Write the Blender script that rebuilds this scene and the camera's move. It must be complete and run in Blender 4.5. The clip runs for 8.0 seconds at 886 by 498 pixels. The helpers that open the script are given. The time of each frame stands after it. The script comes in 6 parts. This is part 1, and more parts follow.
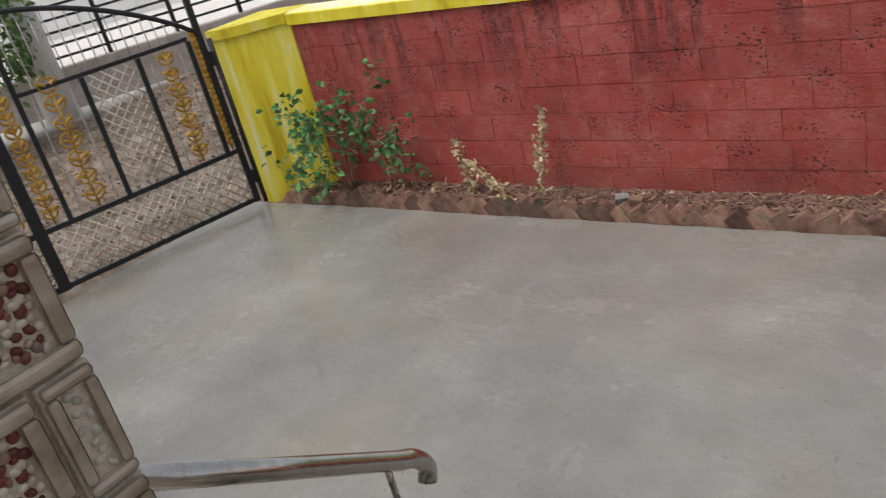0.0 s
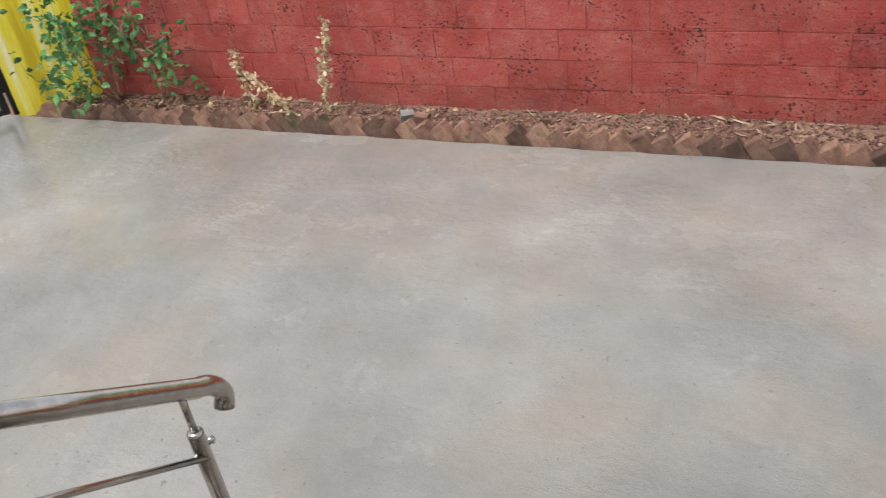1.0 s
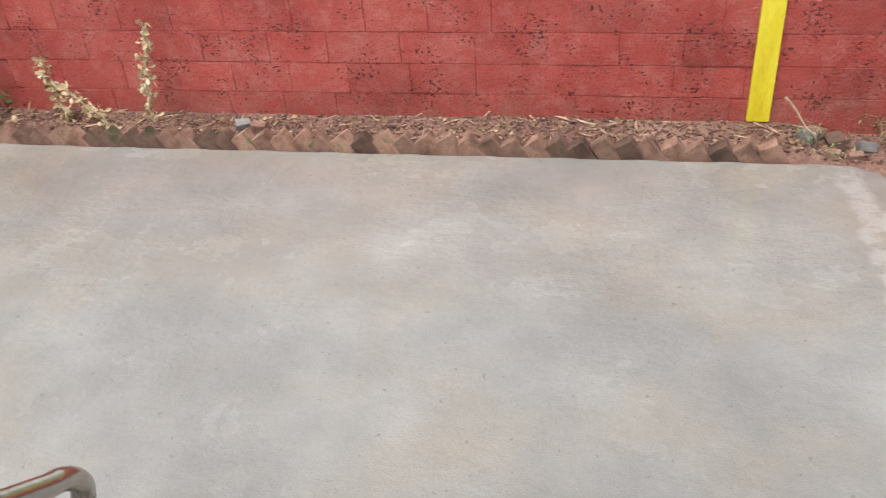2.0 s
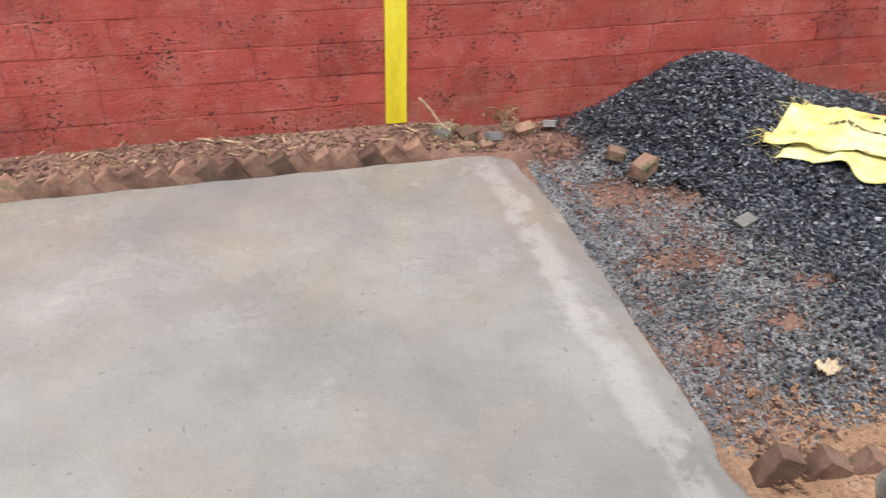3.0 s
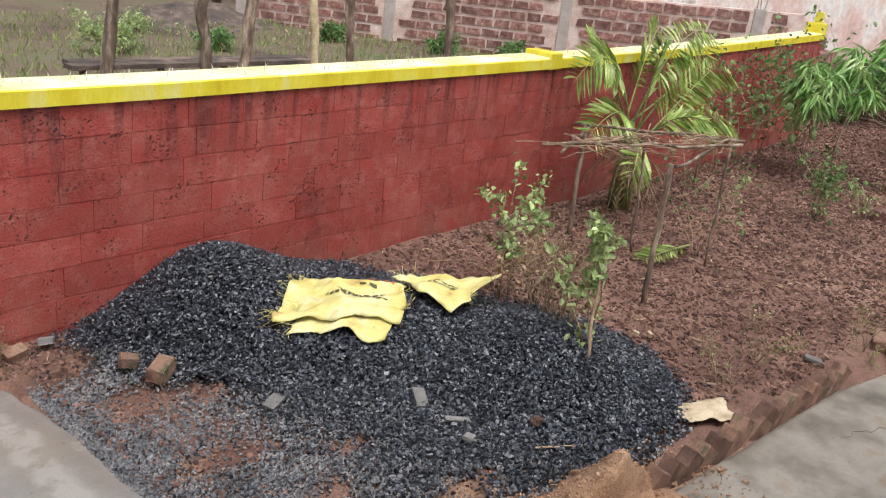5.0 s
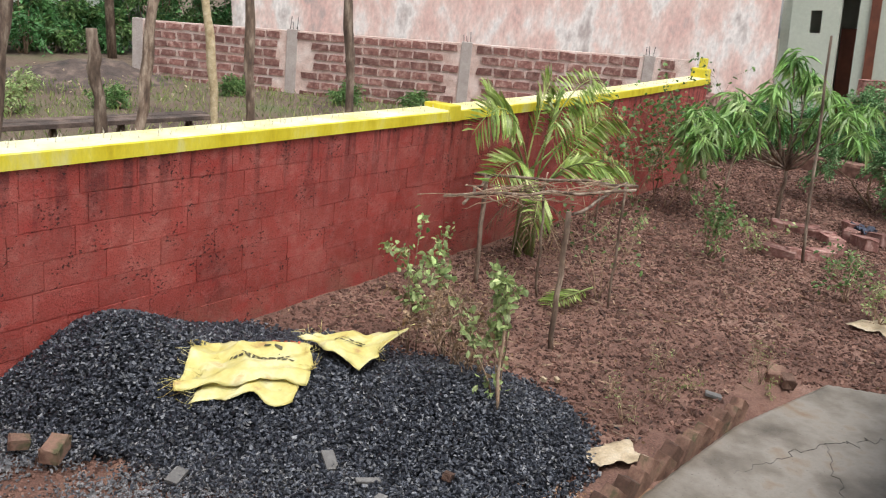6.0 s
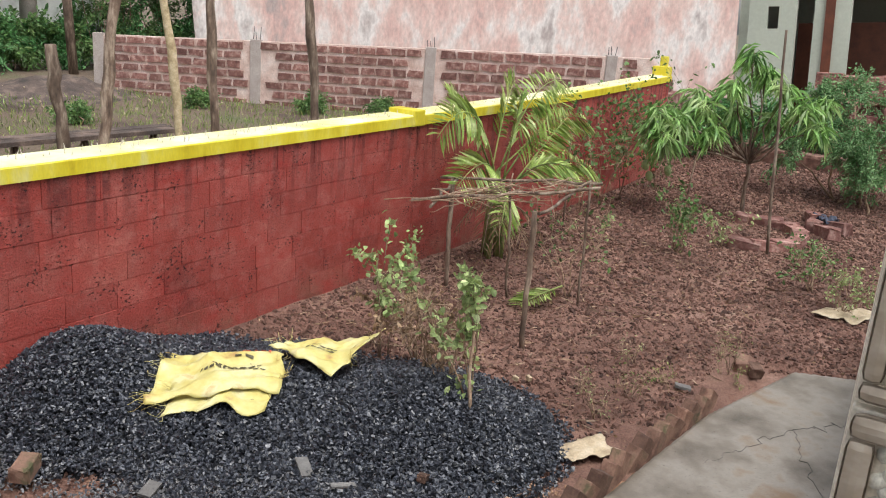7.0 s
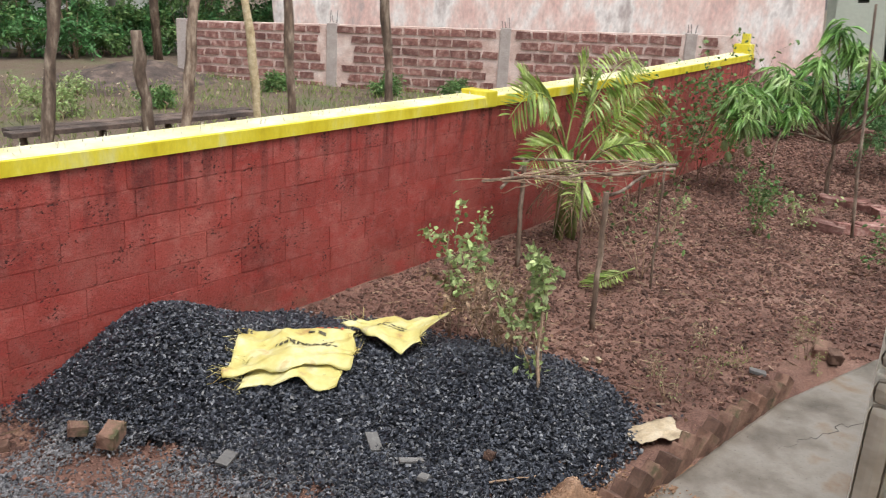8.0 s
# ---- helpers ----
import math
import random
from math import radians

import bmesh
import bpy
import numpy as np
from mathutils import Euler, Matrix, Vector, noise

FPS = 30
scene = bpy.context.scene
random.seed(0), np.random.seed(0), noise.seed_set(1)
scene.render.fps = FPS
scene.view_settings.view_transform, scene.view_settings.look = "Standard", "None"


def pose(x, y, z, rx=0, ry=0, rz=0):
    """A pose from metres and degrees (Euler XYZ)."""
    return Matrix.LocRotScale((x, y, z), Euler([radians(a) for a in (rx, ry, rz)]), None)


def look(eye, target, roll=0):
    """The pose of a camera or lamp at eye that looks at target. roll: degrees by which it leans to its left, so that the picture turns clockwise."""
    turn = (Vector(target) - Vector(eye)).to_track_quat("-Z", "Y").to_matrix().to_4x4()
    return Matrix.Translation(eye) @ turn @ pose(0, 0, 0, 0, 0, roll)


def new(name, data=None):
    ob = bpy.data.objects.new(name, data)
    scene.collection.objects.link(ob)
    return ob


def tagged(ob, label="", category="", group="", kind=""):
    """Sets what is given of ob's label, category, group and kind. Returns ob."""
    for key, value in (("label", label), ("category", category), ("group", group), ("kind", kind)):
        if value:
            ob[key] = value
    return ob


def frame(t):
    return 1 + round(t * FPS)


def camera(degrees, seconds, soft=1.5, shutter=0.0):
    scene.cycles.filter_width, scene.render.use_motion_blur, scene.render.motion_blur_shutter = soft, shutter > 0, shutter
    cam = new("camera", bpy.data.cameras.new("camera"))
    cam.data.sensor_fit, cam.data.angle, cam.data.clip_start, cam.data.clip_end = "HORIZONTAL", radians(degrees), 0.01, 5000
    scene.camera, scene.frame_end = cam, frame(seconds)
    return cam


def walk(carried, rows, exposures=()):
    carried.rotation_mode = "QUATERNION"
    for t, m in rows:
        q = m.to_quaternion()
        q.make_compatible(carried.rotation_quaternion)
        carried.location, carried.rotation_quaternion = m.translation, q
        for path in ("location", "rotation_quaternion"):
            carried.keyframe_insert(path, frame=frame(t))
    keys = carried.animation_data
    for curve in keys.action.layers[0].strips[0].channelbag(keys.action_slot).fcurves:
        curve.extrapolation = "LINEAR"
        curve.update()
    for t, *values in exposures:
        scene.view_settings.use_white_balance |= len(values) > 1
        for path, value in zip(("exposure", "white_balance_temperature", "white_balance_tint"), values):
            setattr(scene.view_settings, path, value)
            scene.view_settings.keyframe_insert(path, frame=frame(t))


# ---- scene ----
cam = camera(55.2, 8.0, soft=1.1, shutter=0.2)
PATH = [
    (0, (-0.417, 0.568, 2.313), (-1.658, 1.915, 1.509), -15.1),
    (0.2, (-0.419, 0.544, 2.304), (-1.573, 1.942, 1.46), -14.0),
    (0.4, (-0.425, 0.527, 2.296), (-1.514, 1.944, 1.398), -12.7),
    (0.5, (-0.431, 0.525, 2.293), (-1.475, 1.959, 1.369), -11.8),
    (0.6, (-0.439, 0.528, 2.291), (-1.456, 1.975, 1.357), -11.39),
    (0.7, (-0.45, 0.537, 2.289), (-1.417, 1.997, 1.323), -10.8),
    (0.8, (-0.461, 0.551, 2.288), (-1.355, 2.02, 1.266), -9.73),
    (0.9, (-0.473, 0.567, 2.287), (-1.311, 2.052, 1.241), -9.42),
    (1, (-0.486, 0.585, 2.287), (-1.27, 2.086, 1.222), -9.0),
    (1.2, (-0.513, 0.621, 2.296), (-1.23, 2.147, 1.22), -8.6),
    (2.3, (-0.741, 0.782, 2.284), (-0.959, 2.425, 1.165), -4.0),
    (2.5, (-0.758, 0.797, 2.293), (-0.827, 2.46, 1.185), -3.4),
    (2.6, (-0.776, 0.809, 2.291), (-0.764, 2.47, 1.176), -2.67),
    (2.7, (-0.8, 0.823, 2.285), (-0.715, 2.48, 1.167), -1.91),
    (2.8, (-0.825, 0.839, 2.278), (-0.585, 2.475, 1.153), -0.05),
    (3, (-0.857, 0.869, 2.27), (-0.422, 2.467, 1.149), 1.7),
    (3.2, (-0.864, 0.889, 2.271), (-0.266, 2.452, 1.176), 2.78),
    (3.3, (-0.865, 0.898, 2.273), (-0.187, 2.445, 1.202), 3.46),
    (3.4, (-0.866, 0.907, 2.276), (-0.107, 2.428, 1.223), 4.24),
    (3.5, (-0.866, 0.917, 2.281), (-0.019, 2.394, 1.231), 5.1),
    (3.7, (-0.864, 0.944, 2.297), (0.118, 2.356, 1.277), 5.58),
    (4, (-0.857, 0.983, 2.317), (0.286, 2.314, 1.357), 6.1),
    (4.2, (-0.853, 0.996, 2.32), (0.378, 2.292, 1.422), 6.22),
    (4.3, (-0.851, 0.999, 2.32), (0.428, 2.271, 1.457), 6.46),
    (4.5, (-0.85, 1.001, 2.322), (0.53, 2.217, 1.539), 7.0),
    (4.7, (-0.852, 1.002, 2.332), (0.563, 2.208, 1.593), 7.1),
    (5.8, (-0.835, 0.954, 2.401), (0.733, 2.054, 1.825), 5.8),
    (6, (-0.817, 0.958, 2.417), (0.778, 2.024, 1.852), 6.0),
    (6.2, (-0.817, 0.954, 2.416), (0.802, 1.989, 1.865), 5.52),
    (6.5, (-0.82, 0.937, 2.414), (0.81, 1.958, 1.867), 5.1),
    (7, (-0.826, 0.908, 2.413), (0.807, 1.925, 1.866), 4.4),
    (7.5, (-0.826, 0.882, 2.415), (0.78, 1.933, 1.85), 4.0),
    (7.7, (-0.828, 0.873, 2.415), (0.753, 1.955, 1.841), 3.45),
    (8, (-0.836, 0.86, 2.413), (0.686, 2.011, 1.815), 3.3),
]
EXPOSURES = [(0, 0.18), (0.5, 0.46), (1, 0.8), (2.5, 1.05), (3.5, 1.05), (4.5, 0.75), (6, 0.6), (8, 0.6)]
walk(cam, [(t, look(eye, target, roll)) for t, eye, target, roll in PATH], EXPOSURES)

# ---- light: a bright overcast sky ----
world = bpy.data.worlds.new("overcast_sky")
scene.world = world
world.use_nodes = True
wn, wl = world.node_tree.nodes, world.node_tree.links
sky = wn.new("ShaderNodeTexSky")
sky.sky_type, sky.sun_disc = "NISHITA", False
sky.sun_elevation, sky.sun_rotation = radians(62), radians(200)
sky.air_density, sky.dust_density = 1.0, 3.0
grey = wn.new("ShaderNodeHueSaturation")
grey.inputs["Saturation"].default_value = 0.25
wl.new(sky.outputs[0], grey.inputs["Color"])
wl.new(grey.outputs[0], wn["Background"].inputs["Color"])
wn["Background"].inputs["Strength"].default_value = 0.15
sun = new("sun", bpy.data.lights.new("sun", "SUN"))
sun.data.energy, sun.data.angle, sun.data.color = 1.5, radians(35), (1.0, 0.985, 0.96)
sun.matrix_world = look((0, 0, 20), (2.5, 6.5, 0))
RNG = np.random.default_rng(7)


# ---- materials ----
def lin(r, g, b):
    """Linear colour from display values 0..255."""
    return tuple(((c / 255 + 0.055) / 1.055) ** 2.4 if c > 10 else c / 255 / 12.92 for c in (r, g, b)) + (1.0,)


def ramp(nt, stops):
    node = nt.nodes.new("ShaderNodeValToRGB")
    e = node.color_ramp.elements
    while len(e) < len(stops):
        e.new(0.5)
    for k, (p, c) in zip(e, stops):
        k.position, k.color = p, c if len(c) == 4 else (*c, 1)
    return node


def noise_node(nt, vec, scale, detail=4.0, rough=0.6, stretch=None):
    n = nt.nodes.new("ShaderNodeTexNoise")
    n.inputs["Scale"].default_value, n.inputs["Detail"].default_value, n.inputs["Roughness"].default_value = scale, detail, rough
    if stretch:
        m = nt.nodes.new("ShaderNodeMapping")
        m.inputs["Scale"].default_value = stretch
        nt.links.new(vec, m.inputs["Vector"])
        vec = m.outputs[0]
    nt.links.new(vec, n.inputs["Vector"])
    return n.outputs["Fac"]


def mixc(nt, kind, fac, a, b):
    m = nt.nodes.new("ShaderNodeMix")
    m.data_type, m.blend_type = "RGBA", kind
    for sock, v in ((m.inputs[0], fac), (m.inputs[6], a), (m.inputs[7], b)):
        if hasattr(v, "is_linked"):
            nt.links.new(v, sock)
        else:
            sock.default_value = v
    return m.outputs[2]


def maths(nt, op, a, b=None, clamp=False):
    m = nt.nodes.new("ShaderNodeMath")
    m.operation, m.use_clamp = op, clamp
    for sock, v in zip(m.inputs, (a, b)):
        if v is None:
            continue
        if hasattr(v, "is_linked"):
            nt.links.new(v, sock)
        else:
            sock.default_value = v
    return m.outputs[0]


def rescale(nt, v, a, b, c=0.0, d=1.0):
    m = nt.nodes.new("ShaderNodeMapRange")
    for i, k in enumerate((a, b, c, d)):
        m.inputs[1 + i].default_value = k
    nt.links.new(v, m.inputs[0])
    return m.outputs[0]


def base(name):
    m = bpy.data.materials.new(name)
    m.use_nodes = True
    nt = m.node_tree
    bsdf = nt.nodes["Principled BSDF"]
    pos = nt.nodes.new("ShaderNodeNewGeometry")
    return m, nt, bsdf, pos


def bumped(nt, bsdf, height, strength, distance):
    b = nt.nodes.new("ShaderNodeBump")
    b.inputs["Strength"].default_value, b.inputs["Distance"].default_value = strength, distance
    nt.links.new(height, b.inputs["Height"])
    nt.links.new(b.outputs[0], bsdf.inputs["Normal"])


def surface(name, cols, scale=3.0, fine=60.0, rough=(0.7, 0.95), bump=0.4, depth=0.004, metal=0.0, vary=0.0, island=False,
            grain=0.3, stretch=None, leaf=0.0, own=False):
    """A worn surface: a colour ramp over wide noise, fine grain, gloss that follows it and a bump. vary: how far single pieces differ."""
    m, nt, bsdf, geo = base(name)
    p = geo.outputs["Position"]
    if own:
        tc = nt.nodes.new("ShaderNodeTexCoord")
        p = tc.outputs["Object"]
    wide = noise_node(nt, p, scale, 5, 0.6, stretch)
    small = noise_node(nt, p, fine, 4, 0.65, stretch)
    n = len(cols)
    col = ramp(nt, [(0.3 + 0.4 * i / max(1, n - 1), c) for i, c in enumerate(cols)])
    nt.links.new(wide, col.inputs[0])
    g = rescale(nt, small, 0.25, 0.75, 1 - grain, 1 + grain)
    c = mixc(nt, "MULTIPLY", 1.0, col.outputs[0], (1, 1, 1, 1))
    hv = nt.nodes.new("ShaderNodeHueSaturation")
    nt.links.new(c, hv.inputs["Color"])
    val = g
    if vary:
        if island:
            r = geo.outputs["Random Per Island"]
        else:
            r = nt.nodes.new("ShaderNodeObjectInfo").outputs["Random"]
        val = maths(nt, "MULTIPLY", g, rescale(nt, r, 0, 1, 1 - vary, 1 + vary))
    nt.links.new(val, hv.inputs["Value"])
    nt.links.new(hv.outputs[0], bsdf.inputs["Base Color"])
    nt.links.new(rescale(nt, small, 0.3, 0.7, *rough), bsdf.inputs["Roughness"])
    bsdf.inputs["Metallic"].default_value = metal
    if bump:
        bumped(nt, bsdf, small, bump, depth)
    if leaf:
        t = nt.nodes.new("ShaderNodeBsdfTranslucent")
        nt.links.new(hv.outputs[0], t.inputs["Color"])
        mx = nt.nodes.new("ShaderNodeMixShader")
        mx.inputs[0].default_value = leaf
        nt.links.new(bsdf.outputs[0], mx.inputs[1])
        nt.links.new(t.outputs[0], mx.inputs[2])
        nt.links.new(mx.outputs[0], nt.nodes["Material Output"].inputs["Surface"])
    return m


def red_wall_paint():
    """Red paint on laterite: pores in clusters, faded and dusty low down, dark drips from the coping."""
    m, nt, bsdf, geo = base("red_painted_laterite")
    p = geo.outputs["Position"]
    wide = noise_node(nt, p, 1.7, 6, 0.62)
    col = ramp(nt, [(0.28, lin(112, 42, 38)), (0.42, lin(150, 58, 50)), (0.55, lin(163, 74, 66)), (0.7, lin(172, 96, 86))])
    nt.links.new(wide, col.inputs[0])
    patch = noise_node(nt, p, 5.0, 5, 0.7, (1, 1, 1.6))
    c = mixc(nt, "MIX", rescale(nt, patch, 0.52, 0.64, 0, 0.55), col.outputs[0], lin(158, 40, 38))
    # pores: small dark holes, thick in some parts of each block
    vor = nt.nodes.new("ShaderNodeTexNoise")
    vor.inputs["Scale"].default_value, vor.inputs["Detail"].default_value = 58, 3.0
    mp = nt.nodes.new("ShaderNodeMapping")
    mp.inputs["Scale"].default_value = (0.75, 1, 1.1)
    nt.links.new(p, mp.inputs["Vector"])
    nt.links.new(mp.outputs[0], vor.inputs["Vector"])
    where = noise_node(nt, p, 4.6, 3, 0.6)
    thr = rescale(nt, where, 0.40, 0.62, 0.76, 0.595)
    pit = rescale(nt, maths(nt, "SUBTRACT", vor.outputs["Fac"], thr), -0.015, 0.03, 0.0, 1.0)
    sep = nt.nodes.new("ShaderNodeSeparateXYZ")
    nt.links.new(p, sep.inputs[0])
    z = sep.outputs["Z"]
    # drips that run down from under the coping
    drip = noise_node(nt, p, 3.2, 4, 0.6, (3.4, 3.4, 0.22))
    drip = rescale(nt, drip, 0.50, 0.58, 0, 1)
    reach = rescale(nt, z, 0.65, 1.3, 0.0, 0.8)
    c = mixc(nt, "MIX", maths(nt, "MULTIPLY", drip, reach), c, lin(70, 26, 30))
    # splashed soil near the ground, in blotches
    spl = maths(nt, "MULTIPLY", rescale(nt, noise_node(nt, p, 4.5, 5, 0.65), 0.42, 0.62, 0, 1), rescale(nt, z, 0.32, 0.02, 0.0, 0.75))
    c = mixc(nt, "MIX", spl, c, lin(132, 92, 76))
    chalk = rescale(nt, noise_node(nt, p, 8.0, 6, 0.75), 0.48, 0.66, 0, 0.5)
    c = mixc(nt, "MIX", chalk, c, lin(176, 116, 106))
    fleck = rescale(nt, noise_node(nt, p, 34, 4, 0.75, (0.6, 1, 1.3)), 0.4, 0.62, 0, 0.5)
    c = mixc(nt, "MIX", fleck, c, lin(150, 66, 58))
    c = mixc(nt, "MIX", maths(nt, "MULTIPLY", pit, 0.8), c, lin(34, 12, 14))
    pin = rescale(nt, noise_node(nt, p, 120, 2, 0.5), 0.60, 0.67, 0, 0.6)
    c = mixc(nt, "MIX", pin, c, lin(62, 24, 24))
    grit = rescale(nt, noise_node(nt, p, 90, 3, 0.7), 0.3, 0.7, 0.72, 1.25)
    c = mixc(nt, "MULTIPLY", 0.8, c, grit)
    ob = nt.nodes.new("ShaderNodeObjectInfo")
    hv = nt.nodes.new("ShaderNodeHueSaturation")
    nt.links.new(c, hv.inputs["Color"])
    nt.links.new(rescale(nt, ob.outputs["Random"], 0, 1, 0.88, 1.1), hv.inputs["Value"])
    nt.links.new(hv.outputs[0], bsdf.inputs["Base Color"])
    bsdf.inputs["Roughness"].default_value = 0.75
    rough_h = noise_node(nt, p, 55, 5, 0.65)
    height = maths(nt, "SUBTRACT", maths(nt, "MULTIPLY", rough_h, 0.45), pit)
    bumped(nt, bsdf, height, 1.0, 0.02)
    return m


def wet_cement():
    """Fresh cement screed, wet in pools: the gloss and a slight darkening follow the water, small trowel ripples."""
    m, nt, bsdf, geo = base("wet_cement")
    p = geo.outputs["Position"]
    wide = noise_node(nt, p, 0.9, 7, 0.66)
    col = ramp(nt, [(0.3, lin(110, 109, 106)), (0.45, lin(125, 123, 120)), (0.58, lin(137, 135, 131)), (0.72, lin(152, 149, 145))])
    nt.links.new(wide, col.inputs[0])
    stain = rescale(nt, noise_node(nt, p, 1.3, 3, 0.5), 0.45, 0.8, 0, 0.6)
    c = mixc(nt, "MIX", stain, col.outputs[0], lin(142, 129, 110))
    spots = rescale(nt, noise_node(nt, p, 26, 2, 0.5), 0.69, 0.73, 0, 0.6)
    c = mixc(nt, "MIX", spots, c, lin(96, 90, 86))
    film = noise_node(nt, p, 1.1, 5, 0.62)
    wet = rescale(nt, film, 0.36, 0.62, 0.0, 1.0)
    c = mixc(nt, "MULTIPLY", maths(nt, "MULTIPLY", wet, 0.7), c, (0.88, 0.88, 0.89, 1))
    # pale dried cement slurry along the slab's outer side
    sep = nt.nodes.new("ShaderNodeSeparateXYZ")
    nt.links.new(p, sep.inputs[0])
    band = maths(nt, "ABSOLUTE", maths(nt, "SUBTRACT", maths(nt, "ADD", sep.outputs["X"], rescale(nt, noise_node(nt, p, 2.4, 4, 0.6), 0.3, 0.7, -0.06, 0.06)), 0.49))
    c = mixc(nt, "MIX", maths(nt, "MULTIPLY", rescale(nt, band, 0.085, 0.045, 0, 0.5), rescale(nt, noise_node(nt, p, 5, 5, 0.75), 0.40, 0.52, 0.0, 1)), c, lin(164, 161, 157))
    grain = noise_node(nt, p, 140, 3, 0.6)
    c = mixc(nt, "MULTIPLY", 0.6, c, rescale(nt, grain, 0.3, 0.7, 0.8, 1.15))
    nt.links.new(c, bsdf.inputs["Base Color"])
    bsdf.inputs["Roughness"].default_value = 0.6
    nt.links.new(rescale(nt, wet, 0.1, 0.8, 0.35, 1.0), bsdf.inputs["Coat Weight"])
    nt.links.new(rescale(nt, wet, 0, 1, 0.34, 0.05), bsdf.inputs["Coat Roughness"])
    bsdf.inputs["Coat IOR"].default_value = 1.45
    ripple = noise_node(nt, p, 19, 4, 0.62, (0.85, 1.1, 1))
    mask = rescale(nt, noise_node(nt, p, 1.5, 3, 0.5), 0.35, 0.65, 0.05, 1.3)
    h = maths(nt, "ADD", maths(nt, "MULTIPLY", maths(nt, "SUBTRACT", ripple, 0.5), mask), maths(nt, "MULTIPLY", grain, 0.22))
    h = maths(nt, "ADD", h, maths(nt, "MULTIPLY", noise_node(nt, p, 5.5, 3, 0.55), 0.9))
    bumped(nt, bsdf, h, 0.8, 0.012)
    return m


def soil_ground():
    """Red-brown garden soil, with a spill of orange sand by the slab, dry grass beyond the wall."""
    m, nt, bsdf, geo = base("garden_soil")
    p = geo.outputs["Position"]
    wide = noise_node(nt, p, 1.3, 6, 0.65)
    col = ramp(nt, [(0.3, lin(84, 58, 50)), (0.45, lin(110, 80, 69)), (0.58, lin(132, 100, 87)), (0.72, lin(150, 121, 108))])
    nt.links.new(wide, col.inputs[0])
    sep = nt.nodes.new("ShaderNodeSeparateXYZ")
    nt.links.new(p, sep.inputs[0])
    edge = noise_node(nt, p, 2.2, 5, 0.65)
    sx = maths(nt, "ABSOLUTE", maths(nt, "SUBTRACT", sep.outputs["X"], 1.5))
    sy = maths(nt, "ABSOLUTE", maths(nt, "SUBTRACT", sep.outputs["Y"], 2.35))
    d = maths(nt, "ADD", maths(nt, "MULTIPLY", sx, 0.5), maths(nt, "MULTIPLY", sy, 0.75))
    sand = rescale(nt, maths(nt, "ADD", d, maths(nt, "MULTIPLY", edge, 0.9)), 1.18, 0.98, 0, 1)
    c = mixc(nt, "MIX", sand, col.outputs[0], lin(152, 120, 97))
    patch = maths(nt, "MULTIPLY", rescale(nt, noise_node(nt, p, 3.4, 4, 0.6), 0.54, 0.62, 0, 0.8), rescale(nt, sep.outputs["X"], 3.0, 2.2, 0, 1))
    c = mixc(nt, "MIX", maths(nt, "MULTIPLY", patch, rescale(nt, sep.outputs["X"], 0.4, 0.8, 0, 1)), c, lin(140, 108, 90))
    out = rescale(nt, sep.outputs["Y"], 5.55, 5.7, 0, 1)
    grass = ramp(nt, [(0.35, lin(80, 66, 58)), (0.5, lin(112, 96, 82)), (0.62, lin(104, 102, 76)), (0.75, lin(86, 98, 60))])
    nt.links.new(noise_node(nt, p, 0.55, 6, 0.7), grass.inputs[0])
    c = mixc(nt, "MIX", out, c, grass.outputs[0])
    west = rescale(nt, sep.outputs["X"], -6.7, -6.9, 0, 1)
    litter = ramp(nt, [(0.35, lin(84, 72, 62)), (0.5, lin(118, 104, 92)), (0.65, lin(150, 136, 124))])
    nt.links.new(noise_node(nt, p, 2.8, 7, 0.75), litter.inputs[0])
    c = mixc(nt, "MIX", west, c, litter.outputs[0])
    road = maths(nt, "MULTIPLY", rescale(nt, sep.outputs["X"], -13.0, -13.6, 0, 1), 0.9)
    c = mixc(nt, "MIX", road, c, lin(226, 220, 216))
    grain = noise_node(nt, p, 70, 5, 0.7)
    c = mixc(nt, "MULTIPLY", 0.7, c, rescale(nt, grain, 0.32, 0.68, 0.35, 1.5))
    nt.links.new(c, bsdf.inputs["Base Color"])
    bsdf.inputs["Roughness"].default_value = 0.95
    h = maths(nt, "ADD", grain, maths(nt, "MULTIPLY", noise_node(nt, p, 14, 4, 0.6), 1.5))
    bumped(nt, bsdf, h, 0.8, 0.015)
    return m


M_RED, M_CEMENT, M_SOIL = red_wall_paint(), wet_cement(), soil_ground()
M_YELLOW = surface("yellow_wall_paint", [lin(178, 154, 22), lin(206, 188, 36), lin(218, 204, 62), lin(214, 208, 136)], 2.6, 50, (0.45, 0.7), 0.25, 0.003, grain=0.1, stretch=(1.5, 1.5, 0.5))
M_PIER = surface("streaked_yellow_paint", [lin(190, 166, 24), lin(220, 202, 44), lin(228, 216, 90), lin(230, 226, 190)], 3.4, 50, (0.45, 0.7), 0.25, 0.003, grain=0.1, stretch=(2.2, 2.2, 0.28))
M_BRICK = surface("weathered_brick", [lin(76, 56, 47), lin(108, 80, 67), lin(132, 103, 88), lin(78, 78, 52)], 7, 90, (0.8, 0.95), 0.7, 0.006, vary=0.5)
M_BRICK_FAR = surface("laterite_block", [lin(96, 64, 59), lin(132, 92, 84), lin(176, 146, 136)], 9, 30, (0.85, 0.97), 0.7, 0.01, vary=0.28)
M_MORTAR = surface("lime_mortar", [lin(176, 146, 134), lin(206, 182, 172), lin(220, 204, 196)], 3.5, 45, (0.85, 0.97), 0.5, 0.008)
